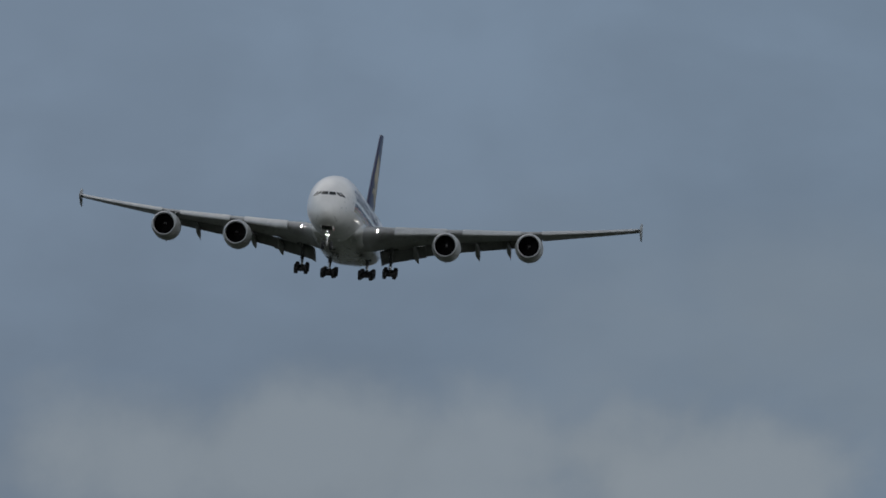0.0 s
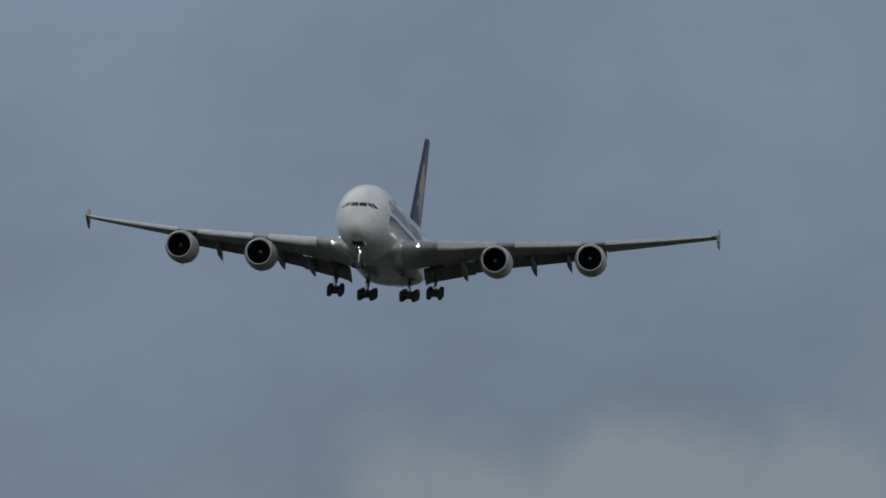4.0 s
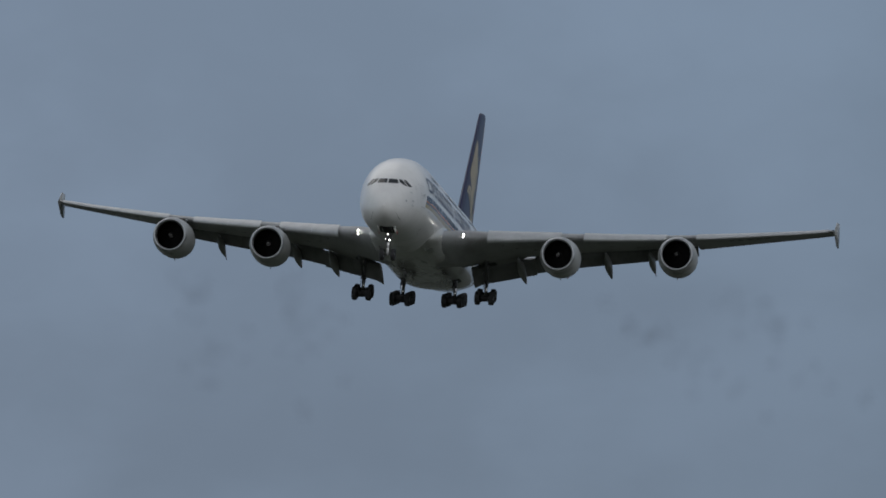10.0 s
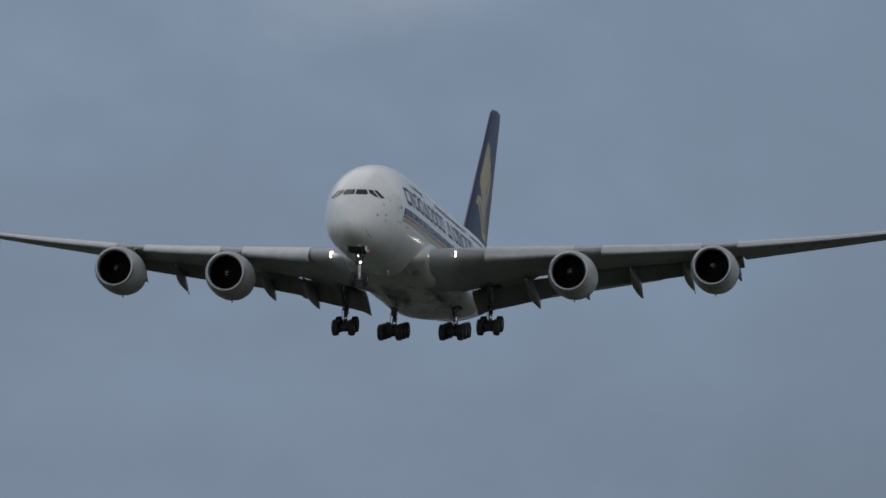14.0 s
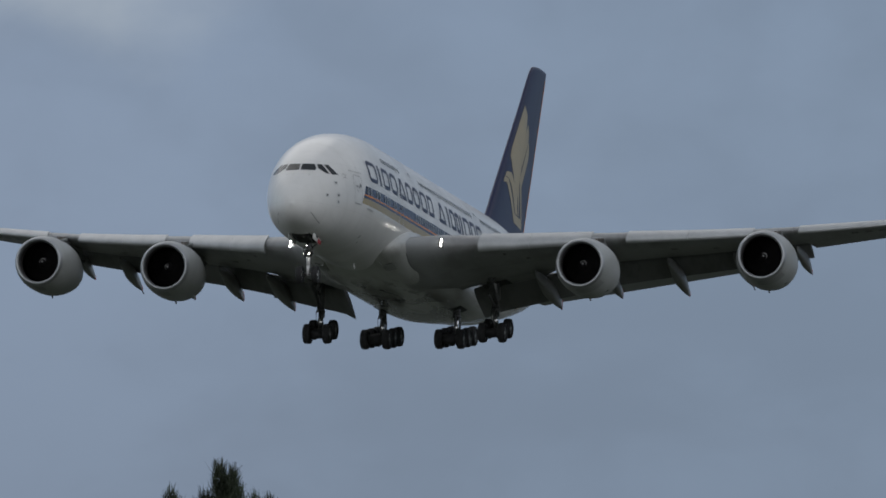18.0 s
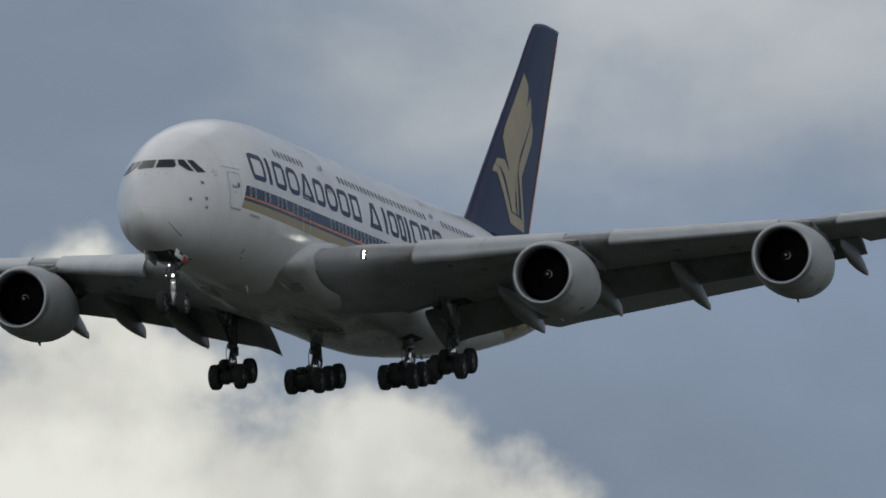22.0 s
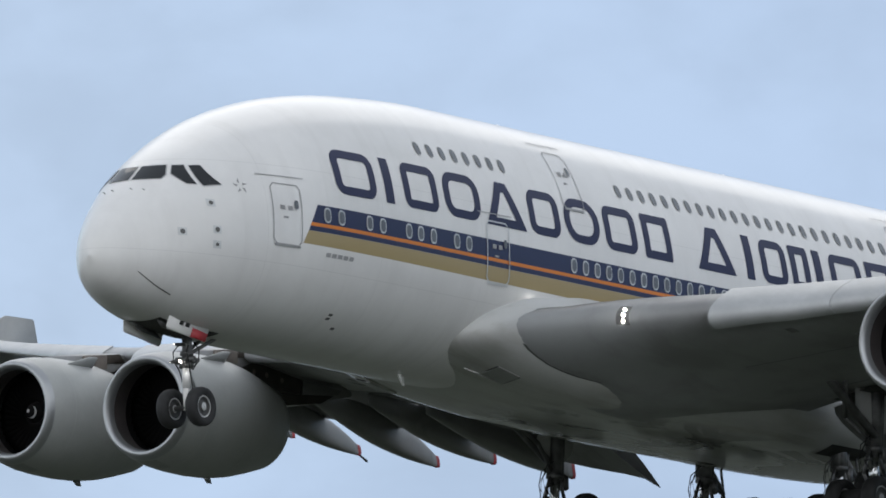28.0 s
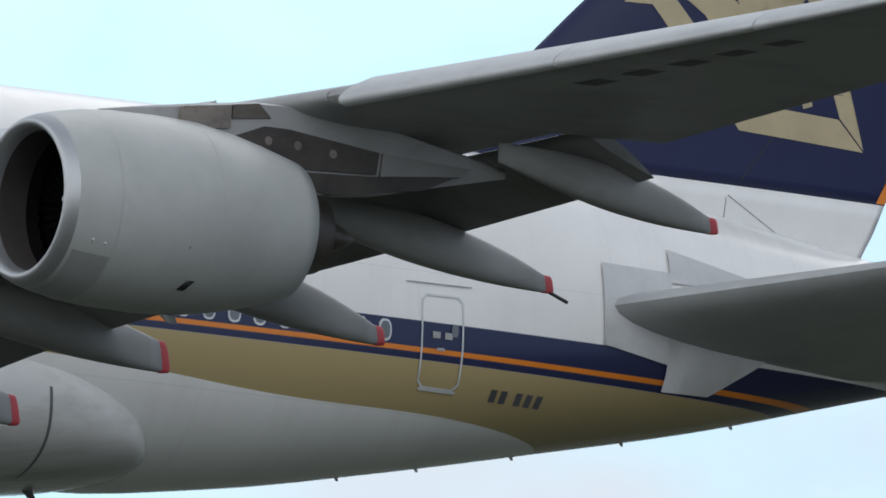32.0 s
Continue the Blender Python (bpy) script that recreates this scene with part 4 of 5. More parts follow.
def build_nose_gear():
    gear = part("nose_gear", join(rod((0.02, 0, 1.25), (0.0, 0, 2.6), 0.15, 0.17, 16), rod((0.0, 0, 1.62), (0.0, 0, 1.72), 0.21, 0.21, 16)), STEEL, plane, "twin-wheel nose gear leg, lowered")
    gear.location = (5.2, 0, 0.22)
    for s in (1, -1):
        add_wheel(gear, Vector((0, s * 0.55, 0)), 0.61, 0.42, PLATE_GREY)
    part("axle", rod((0, -0.56, 0), (0, 0.56, 0), 0.09), STEEL, gear)
    part("strut", join(rod((0, 0, -0.08), (0.0, 0, 0.62), 0.085, 0.11, 16), rod((0, 0, 0.6), (0, 0, 1.3), 0.125, 0.14, 16)), WHITE_PAINT, gear, "pale grey oleo strut")
    part("torque_link", join(rod((0.12, 0, 0.1), (0.5, 0, 0.6), 0.045), rod((0.5, 0, 0.6), (0.16, 0, 1.15), 0.05)), WING_GREY, gear)
    part("drag_brace", join(rod((0.05, -0.12, 1.7), (1.3, -0.3, 2.35), 0.06), rod((0.05, 0.12, 1.7), (1.3, 0.3, 2.35), 0.06)), STEEL, gear)
    part("steering_collar", join(rod((0, 0, 1.22), (0, 0, 1.42), 0.23, 0.25, 16), rod((-0.05, -0.34, 1.5), (-0.05, 0.34, 1.5), 0.09)), STEEL, gear)
    for s in (1, -1):
        part("steering_jack", rod((-0.1, s * 0.3, 1.42), (0.35, s * 0.16, 1.5), 0.075), STEEL, gear)
        part("lamp_bracket", rod((-0.1, s * 0.1, 1.5), (-0.46, s * 0.22, 1.38), 0.035, 0.06), PANEL_DARK, gear)
        part("brake_hose", hose([(-0.2, s * 0.2, 1.9), (-0.36, s * 0.26, 1.7), (-0.3, s * 0.28, 1.45), (-0.1, s * 0.2, 1.15), (0.08, s * 0.16, 0.7), (0.05, s * 0.2, 0.2)], 0.022), BLACK, gear)
        part("brake_hose", hose([(0.2, s * 0.1, 2.1), (0.34, s * 0.22, 1.8), (0.3, s * 0.24, 1.5), (0.18, s * 0.1, 1.2)], 0.025), BLACK, gear)
    part("lamp_bracket", rod((0.0, 0, 1.98), (-0.5, 0, 1.9), 0.05, 0.06), PANEL_DARK, gear)
    # the doors that stay open beside the leg: top edge, lower edge
    for s in (1, -1):
        a, b, c, e = Vector((-2.02, s * 0.90, 2.86)), Vector((0.08, s * 0.88, 2.70)), Vector((-0.24, s * 0.82, 1.93)), Vector((-2.20, s * 0.78, 2.16))
        up, along = (a - e), (c - e)
        door = part("nose_gear_door", slab([a, b, b.lerp(c, 0.88), c + along * -0.03, e + along * 0.03, e.lerp(a, 0.1)], (0, s * 0.05, 0), 0.012), WHITE_PAINT, gear, "white nose gear door with red corner")

        def spot(u, v):
            return e.lerp(c, u).lerp(a.lerp(b, u), v) + Vector((0, s * 0.062, 0))
        part("door_corner", slab([spot(0.60, 0.0), spot(0.985, 0.0), spot(0.985, 0.34), spot(0.60, 0.38)], (0, s * 0.01, 0)), RED_TIP, door, "red corner")
        for k in range(2):
            u = 0.26 + 0.15 * k
            part("door_mark", slab([spot(u, 0.33), spot(u + 0.10, 0.33), spot(u + 0.11, 0.68), spot(u + 0.01, 0.68)], (0, s * 0.008, 0)), BLACK, door)
        part("nose_bay_door", slab([(-2.3, s * 0.46, 2.52), (-1.1, s * 0.46, 2.36), (-0.7, s * 0.42, 2.06), (-1.95, s * 0.42, 2.24)], (0, s * 0.05, 0), 0.01), PANEL_DARK, gear, "dark inside of an open nose bay door")
    return gear


NLG = build_nose_gear()
# no hole is cut: a sheet on the keel carries the bay's shade
part("nose_gear_bay", loft([[body_point(2.9 + 0.28 * i, radians(-90 + 3.0 * k)) + Vector((0, 0, -0.015)) for k in range(-5, 6)] for i in range(11)], False, False), BAY, plane, "dark sheet for the shade in the open nose gear bay", False)


def wing_nose(y, z, side, out=0.0):
    """The wing's leading edge skin at span y and height z."""
    c, t = curve_through(WING, y)[2:4]
    best = None
    for i in range(80):
        u = 0.06 * (i / 79) ** 2
        for k in (0, 1):
            p = wing_point(y, u, foil(u, t)[k] * c, side)
            if best is None or abs(p.z - z) < abs(best.z - z):
                best = p
    return best + Vector((-out, 0, 0))


def build_lamps():
    """Landing lamps in the wing roots and on the nose leg."""
    for side in (1, -1):
        strip = [[wing_nose(5.28 + e, 4.88 - 0.1 * k, side, 0.02) for e in (-0.13, 0.13)] for k in range(7)]
        part("lamp_window", loft(strip, False, False), PANEL_DARK, WINGS[side], "dark landing lamp window")
        for k in range(3):
            p = wing_nose(5.28, 4.76 - 0.18 * k, side, 0.03)
            part("landing_light", revolve([(-0.012, 0.001), (-0.01, 0.035), (0.0, 0.05), (0.03, 0.054)], p, 16), LAMP, WINGS[side], "bright white landing lamp")
    for p, r in (((-0.52, -0.2, 1.36), 0.046), ((-0.52, 0.2, 1.36), 0.018), ((-0.55, 0.0, 1.9), 0.03)):
        hood = part("lamp_hood", revolve([(-0.11, r * 1.25), (0.0, r * 1.3), (0.05, r * 1.1)], p, 16), PANEL_DARK, NLG)
        part("taxi_light", revolve([(-0.02, 0.001), (-0.015, r * 0.8), (0.0, r), (0.03, r)], p, 16), LAMP, hood, "bright white taxi lamp")


build_lamps()

# ---- the airliner's smaller parts ----


def nose_skin(y, z, out=0.0):
    """The skin of the nose seen from ahead at (y, z)."""
    lo, hi = 0.12, 14.0

    def inside(x):
        top, low, w, mid = curve_through(BODY, x)
        h = (z - mid) / ((top - mid) if z > mid else (mid - low))
        return abs(y / w) ** ROUND + abs(h) ** ROUND < 1
    for _ in range(28):
        m = (lo + hi) / 2
        lo, hi = (lo, m) if inside(m) else (m, hi)
    return Vector((hi - out, y, z))


def on_nose(shape, out=0.012):
    """A convex (y, z) outline wrapped on the nose."""
    bm = bmesh.new()
    bm.faces.new([bm.verts.new((0, p[0], p[1])) for p in shape])
    for k, no in ((1, (0, 1, 0)), (2, (0, 0, 1))):
        vals = [v.co[k] for v in bm.verts]
        v = min(vals) + 0.12
        while v < max(vals):
            bmesh.ops.bisect_plane(bm, geom=list(bm.verts) + list(bm.edges) + list(bm.faces), plane_co=Vector(no) * v, plane_no=no)
            v += 0.12
    for v in bm.verts:
        y, z = v.co.y, v.co.z
        e = 0.03
        p = nose_skin(y, z)
        n = (nose_skin(y + e, z) - nose_skin(y - e, z)).cross(nose_skin(y, z + e) - nose_skin(y, z - e)).normalized()
        if n.x > 0:
            n = -n
        v.co = p + n * out
    bmesh.ops.recalc_face_normals(bm, faces=bm.faces)
    for f in bm.faces:
        if f.normal.x > 0.1:
            f.normal_flip()
    return bm


def grow(shape, d):
    """A convex outline pushed outwards by d."""
    cx, cz = (sum(p[k] for p in shape) / len(shape) for k in (0, 1))
    out = []
    for x, z in shape:
        r = math.hypot(x - cx, z - cz)
        out.append((x + (x - cx) / r * d, z + (z - cz) / r * d))
    return out


def build_cockpit():
    panes = ([(0.07, 6.91), (0.08, 7.38), (0.84, 7.39), (1.02, 7.05), (0.97, 6.91)],
             [(1.0, 7.38), (1.28, 7.39), (1.84, 6.76), (1.64, 6.77), (1.16, 7.08)],
             [(1.40, 7.38), (1.64, 7.40), (2.25, 6.80), (1.98, 6.72)])
    for s in (1, -1):
        for shape in panes:
            w = part("cockpit_window", on_nose([(s * y, z) for y, z in shape], 0.018), GLASS, plane, "dark cockpit window pane")
            part("window_frame", on_nose([(s * y, z) for y, z in grow(shape, 0.035)], 0.008), SEAM, w)
        for y, z in ((0.35, 6.55), (0.75, 6.52)):
            p = nose_skin(s * y, z)
            part("probe", rod(p, p + Vector((-0.12, 0, 0.02)), 0.015), SEAM, plane)
    # sensors on the cheeks
    for x, z, r in ((3.3, 6.17, 0.07), (3.4, 5.34, 0.08), (3.4, 4.88, 0.06), (2.28, 5.19, 0.08)):
        ring = [(x + r * math.cos(k * math.pi / 5), z + r * math.sin(k * math.pi / 5)) for k in range(10)]
        part("air_sensor", on_skin([ring], 0.03, 0.2), PANEL_DARK, plane, "small dark air data sensor")
        box = [(x - 0.14, z - 0.12), (x + 0.14, z - 0.12), (x + 0.14, z + 0.12), (x - 0.14, z + 0.12)]
        part("sensor_plate", on_skin([box], 0.012, 0.2), TRIM, plane)
    line = ((1.12, 3.86), (1.45, 3.66), (1.85, 3.46), (2.4, 3.27))
    for s in (1, -1):
        part("radome_seam", on_skin([[p, q, (q[0], q[1] + 0.03), (p[0], p[1] + 0.03)] for p, q in zip(line, line[1:])], 0.01, 0.2, s), PANEL_DARK, plane)
    for x, z in ((9.1, 3.35), (9.1, 3.24), (9.7, 3.02)):
        part("drain_port", on_skin([[(x, z), (x + 0.17, z), (x + 0.19, z + 0.035), (x + 0.17, z + 0.07), (x, z + 0.07), (x - 0.02, z + 0.035)]], 0.012, 0.3), PANEL_DARK, plane)


build_cockpit()


def pill(x, z, a, b, n=14):
    """A rounded cabin window outline."""
    out = []
    for k in range(n):
        t = 2 * math.pi * k / n
        c, s = math.cos(t), math.sin(t)
        out.append((x + a * math.copysign(abs(c) ** 0.75, c), z + b * math.copysign(abs(s) ** 0.75, s)))
    return out


def build_windows():
    upper = [13.27 + 0.642 * i for i in range(8)] + [24.16 + 0.652 * i for i in range(24)] + [42.32 + 0.657 * i for i in range(10)]
    main = [7.85, 8.52, 9.9, 10.58, 11.92, 12.55, 13.23, 14.49, 15.14] + [20.85 + 0.643 * i for i in range(20)] + [44.46 + 0.64 * i for i in range(13)]
    for xs, z in ((upper, 9.06), (main, 6.25)):
        for x in xs:
            w = part("cabin_window", on_skin([pill(x, z, 0.125, 0.19)], 0.022, 0.5), PANE, plane)
            part("window_rim", on_skin([pill(x, z, 0.17, 0.24) if z < 7 else pill(x, z, 0.155, 0.225)], 0.012, 0.5), TRIM if z < 7 else PANEL_GREY, w)


build_windows()


def frame_shapes(x0, x1, z0, z1, w, cut=0.12):
    """A hollow box with clipped corners, in convex pieces."""
    o = [(x0 + cut, z0), (x1 - cut, z0), (x1, z0 + cut), (x1, z1 - cut), (x1 - cut, z1), (x0 + cut, z1), (x0, z1 - cut), (x0, z0 + cut)]
    c2 = max(0.01, cut - w * 0.4)
    i = [(x0 + w + c2, z0 + w), (x1 - w - c2, z0 + w), (x1 - w, z0 + w + c2), (x1 - w, z1 - w - c2), (x1 - w - c2, z1 - w), (x0 + w + c2, z1 - w), (x0 + w, z1 - w - c2), (x0 + w, z0 + w + c2)]
    return [[o[k], o[(k + 1) % 8], i[(k + 1) % 8], i[k]] for k in range(8)]


def build_doors():
    for x0, x1, z0, z1, lowline in ((5.5, 6.72, 5.14, 7.05, 0), (16.1, 17.33, 5.18, 7.14, 1), (20.66, 21.82, 8.08, 9.95, 0), (40.0, 41.15, 8.08, 9.95, 0), (53.08, 54.2, 5.12, 7.15, 1)):
        d = part("cabin_door", on_skin(frame_shapes(x0, x1, z0, z1, 0.045 if lowline else 0.032, 0.14), 0.02, 0.3), TRIM if lowline else SEAM, plane, "closed cabin door outlined by its seam")
        part("door_window", on_skin([pill(x1 - 0.24, z0 + 1.28, 0.09, 0.14)], 0.03, 0.4), PANE, d)
        part("door_sill", on_skin([[(x0 + 0.08, z0 - 0.05), (x1 - 0.08, z0 - 0.05), (x1 - 0.04, z0 + 0.015), (x0 + 0.04, z0 + 0.015)]], 0.028, 0.3), TRIM if lowline else PANEL_GREY, d)
        part("door_handle", on_skin([[(x0 + 0.42, z0 + 0.82), (x0 + 0.62, z0 + 0.82), (x0 + 0.62, z0 + 0.88), (x0 + 0.42, z0 + 0.88)]], 0.026, 0.3), SEAM, d)
        for k in range(2):
            xx = x0 + 0.3 + 0.32 * k
            part("door_mark", on_skin([[(xx, z0 + 1.08), (xx + 0.2, z0 + 1.08), (xx + 0.2, z0 + 1.22), (xx, z0 + 1.22)]], 0.026, 0.3), SEAM, d)
        part("rain_gutter", on_skin([[(x0 - 0.4, z1 + 0.20), (x1 + 0.2, z1 + 0.22), (x1 + 0.2, z1 + 0.25), (x0 - 0.4, z1 + 0.23)]], 0.03, 0.4), SEAM, d)


build_doors()


def ring_shapes(outer, inner):
    """The band between two outlines of equally many points, in convex pieces."""
    n = len(outer)
    return [[outer[k], outer[(k + 1) % n], inner[(k + 1) % n], inner[k]] for k in range(n)]


def rounded_outline(x0, x1, z0, z1, r, n=5):
    """A box with round corners."""
    out = []
    for cx, cz, a0 in ((x1 - r, z1 - r, 0), (x0 + r, z1 - r, 90), (x0 + r, z0 + r, 180), (x1 - r, z0 + r, 270)):
        for k in range(n + 1):
            a = radians(a0 + 90 * k / n)
            out.append((cx + r * math.cos(a), cz + r * math.sin(a)))
    return out


def build_titles():
    """The operator's title: plain navy bars, rounded blocks and wedges."""
    z0, z1, h = 7.02, 8.46, 0.32
    for x0, x1 in ((10.86, 11.28), (30.62, 31.04), (34.62, 35.04)):
        part("title_bar", on_skin([[(x0, z0), (x1, z0), (x1, z1), (x0, z1)]], 0.014), NAVY_PAINT, plane)
    for x0, x1, r in ((8.42, 10.42, 0.42), (11.86, 13.66, 0.34), (14.02, 15.94, 0.55), (18.6, 20.28, 0.42), (20.56, 22.48, 0.70), (22.76, 24.52, 0.38), (24.92, 26.44, 0.10),
                      (31.52, 32.98, 0.38), (33.24, 34.3, 0.10), (35.52, 37.3, 0.34), (37.64, 39.1, 0.10), (39.42, 41.2, 0.42)):
        shapes = ring_shapes(rounded_outline(x0, x1, z0, z1, r), rounded_outline(x0 + h, x1 - h, z0 + h * 0.85, z1 - h * 0.85, max(0.04, r - h * 0.9)))
        part("title_block", on_skin(shapes, 0.014), NAVY_PAINT, plane)
    for x0, x1 in ((16.2, 18.36), (27.86, 29.98)):
        m = (x0 + x1) / 2
        outer = [(x0, z0), (x1, z0), (m + 0.28, z1), (m - 0.28, z1)]
        inner = [(x0 + 0.55, z0 + h * 0.85), (x1 - 0.55, z0 + h * 0.85), (m + 0.08, z1 - h), (m - 0.08, z1 - h)]
        part("title_wedge", on_skin(ring_shapes(outer, inner), 0.014), NAVY_PAINT, plane)
    part("flag_mark", on_skin([[(42.35, 7.3), (43.85, 7.3), (43.85, 7.75), (42.35, 7.75)]], 0.014), RED_TIP, plane, "small red flag mark behind the title")
    # small marks: maker's line, registration, partner emblem
    for k in range(5):
        x0 = 7.84 + 0.28 * k
        part("maker_mark", on_skin([[(x0, 4.97), (x0 + 0.22, 4.97), (x0 + 0.24, 5.10), (x0 + 0.02, 5.10)]], 0.012), SEAM, plane)
    for k in range(5):
        x0 = 55.1 + 0.29 * k + (0.14 if k > 1 else 0.0)
        part("registration_mark", on_skin([[(x0, 5.02), (x0 + 0.18, 5.02), (x0 + 0.20, 5.28), (x0 + 0.02, 5.28)]], 0.012), REG_MARK, plane)
    for k in range(5):
        a = math.pi / 2 + k * 2 * math.pi / 5
        tip = [(4.45 + 0.26 * math.cos(a), 6.81 + 0.26 * math.sin(a)), (4.45 + 0.15 * math.cos(a + 0.55), 6.81 + 0.15 * math.sin(a + 0.55)), (4.45 + 0.08 * math.cos(a), 6.81 + 0.08 * math.sin(a))]
        part("partner_emblem", on_skin([tip[::-1] if k % 2 else tip], 0.012, 0.3), SEAM, plane)


build_titles()


def fin_side(x, z):
    """Half the fin's thickness at (x, z)."""
    lx, c = fin_at(z)
    u = min(1.0, max(0.0, (x - lx) / c))
    return 5 * 0.085 * c * (0.2969 * math.sqrt(u) - 0.126 * u - 0.3516 * u**2 + 0.2843 * u**3 - 0.1036 * u**4)


def on_fin(shape, side, out=0.02):
    bm = bmesh.new()
    bm.faces.new([bm.verts.new((x, 0, z)) for x, z in shape])
    bmesh.ops.triangulate(bm, faces=bm.faces)
    for k, no in ((0, (1, 0, 0)), (2, (0, 0, 1))):
        vals = [v.co[k] for v in bm.verts]
        v = min(vals) + 0.5
        while v < max(vals):
            bmesh.ops.bisect_plane(bm, geom=list(bm.verts) + list(bm.edges) + list(bm.faces), plane_co=Vector(no) * v, plane_no=no)
            v += 0.5
    for v in bm.verts:
        v.co.y = side * (fin_side(v.co.x, v.co.z) + out)
    for f in bm.faces:
        f.normal_update()
        if f.normal.y * side < 0:
            f.normal_flip()
    return bm


def build_emblem():
    """Plain gold feather shapes on both faces of the fin, and its orange trailing edge."""
    shapes = (((66.05, 20.77), (66.62, 20.12), (66.49, 19.44), (63.36, 16.36), (63.11, 15.77), (63.93, 13.26), (63.55, 13.21), (62.01, 15.85), (61.85, 16.61), (62.32, 17.23)),
              ((66.91, 19.54), (67.23, 18.92), (67.07, 18.17), (64.21, 15.41), (64.31, 14.81), (64.75, 12.69), (64.50, 12.61), (63.36, 15.47), (63.58, 16.27)),
              ((67.32, 18.31), (67.54, 17.61), (67.32, 16.97), (65.19, 14.81), (65.19, 14.25), (66.21, 11.87), (65.51, 12.51), (64.47, 15.05), (64.63, 15.46)),
              ((59.76, 14.48), (60.13, 14.90), (60.91, 14.81), (62.95, 12.58), (65.48, 12.48), (66.21, 11.83), (62.80, 11.95), (60.91, 13.94), (60.44, 14.49)),
              ((60.66, 15.31), (61.79, 15.36), (62.80, 14.62), (64.22, 12.63), (63.18, 12.64), (61.79, 14.38), (61.07, 14.85), (60.22, 14.91)))
    for s in (1, -1):
        for shape in shapes:
            part("tail_emblem", on_fin(shape, s, 0.014), GOLD_PAINT, fin_ob, "plain gold emblem shape")
        edge = []
        for z in (10.75, 12.0, 14.0, 16.0, 18.0, 20.0, 22.0, 23.6):
            lx, c = fin_at(z)
            edge.append((lx + c - 0.02, z))
        rows = [[Vector((x - d, s * (fin_side(x - d, z) + 0.02), z)) for d in (0.0, 0.24)] for x, z in edge]
        part("rudder_edge", loft(rows, False, False), ORANGE_PAINT, fin_ob, "orange rudder trailing edge")
    for s in (1, -1):
        for p, q in (((62.6, 10.5), (64.1, 9.72)), ((62.55, 10.45), (62.5, 9.9)), ((64.1, 9.72), (65.8, 9.5))):
            part("fin_seam", rod((p[0], s * (fin_side(*p) + 0.005), p[1]), (q[0], s * (fin_side(*q) + 0.005), q[1]), 0.014, 0.014, 6), SEAM, plane)
    # rudder hinge lines
    for s in (1, -1):
        for u, z0, z1 in ((0.66, 10.8, 23.4),):
            rows = []
            for i in range(14):
                z = z0 + (z1 - z0) * i / 13
                lx, c = fin_at(z)
                rows.append([Vector((lx + c * u + d, s * (fin_side(lx + c * u + d, z) + 0.012), z)) for d in (0, 0.04)])
            part("rudder_seam", loft(rows, False, False), BLACK, fin_ob)


build_emblem()


def build_tail_plates():
    """The pale sliding plates round the tailplane roots."""
    for s in (1, -1):
        part("seal_plate", on_skin([[(58.0, 6.55), (59.8, 6.3), (59.9, 8.1), (59.9, 8.32), (58.0, 8.35)], [(59.8, 5.75), (61.2, 5.8), (63.0, 6.9), (59.8, 7.4)],
                                    [(59.9, 8.1), (62.4, 8.1), (62.4, 8.38), (59.9, 8.85)]], 0.05, 0.3, s), PLATE_GREY, plane, "pale grey sliding seal plate")


build_tail_plates()


def build_track_fairing(side, y, x0, x1, z0, z1, w, edge, wick=False):
    """A canoe under the wing that narrows to an upright red edge. z1: the middle of that edge, edge: half its height."""
    rings = []
    n = 21
    for i in range(n):
        f = i / (n - 1)
        x = x0 + (x1 - x0) * f
        top = z0 + 0.35 + (z1 + edge - z0 - 0.35) * f ** 2.6
        low = z0 - 0.05 + (z1 - edge - z0 + 0.05) * (0.35 * f + 0.65 * math.sin(f * math.pi / 2)) - 0.08 * math.sin(math.pi * f)
        rise = min(1.0, 0.06 + (f / 0.50) ** 0.8 * 0.94)
        fall = max(0.0, (f - 0.42) / 0.58)
        ww = 0.88 * w * rise * (1 - 0.86 * fall ** 1.7)
        mid, h = (top + low) / 2, (top - low) / 2
        ring = []
        for k in range(20):
            a = 2 * math.pi * k / 20
            c, s = math.cos(a), math.sin(a)
            ring.append((x - 0.16 * edge * s * f, side * y + ww * math.copysign(abs(c) ** 0.62, c) * (1 - 0.25 * s * f), mid + h * math.copysign(abs(s) ** 0.85, s)))
        rings.append(ring)
    canoe = part("track_fairing", loft(rings), CANOE, WINGS[side], "grey flap track fairing with red tip")
    last = rings[-1]
    cy, cz = side * y, z1

    def scaled(dx, q):
        return [(p[0] + dx, cy + (p[1] - cy) * q, cz + (p[2] - cz) * q) for p in last]
    part("fairing_tip", loft([scaled(-0.10, 1.04), scaled(0.0, 1.03), scaled(0.13, 0.97), scaled(0.17, 0.80)]), RED_TIP, canoe, "red fairing tip")
    if wick:
        part("drain_pipe", rod((x1 + 0.1, cy, cz - 0.15), (x1 + 0.55, cy, cz - 0.32), 0.035, 0.04), BLACK, canoe)


for s in (1, -1):
    for row in ((9.95, 31.0, 39.2, 3.75, 2.82, 0.46, 0.32), (13.95, 33.4, 40.4, 4.6, 3.72, 0.44, 0.33), (18.1, 36.0, 43.05, 5.3, 4.08, 0.42, 0.20), (22.3, 38.0, 44.45, 5.9, 4.92, 0.38, 0.18, True), (26.1, 40.9, 45.95, 6.75, 5.93, 0.33, 0.17)):
        build_track_fairing(s, row[0] - 0.45, row[1] + 0.3, row[2] + 0.3, *row[3:])


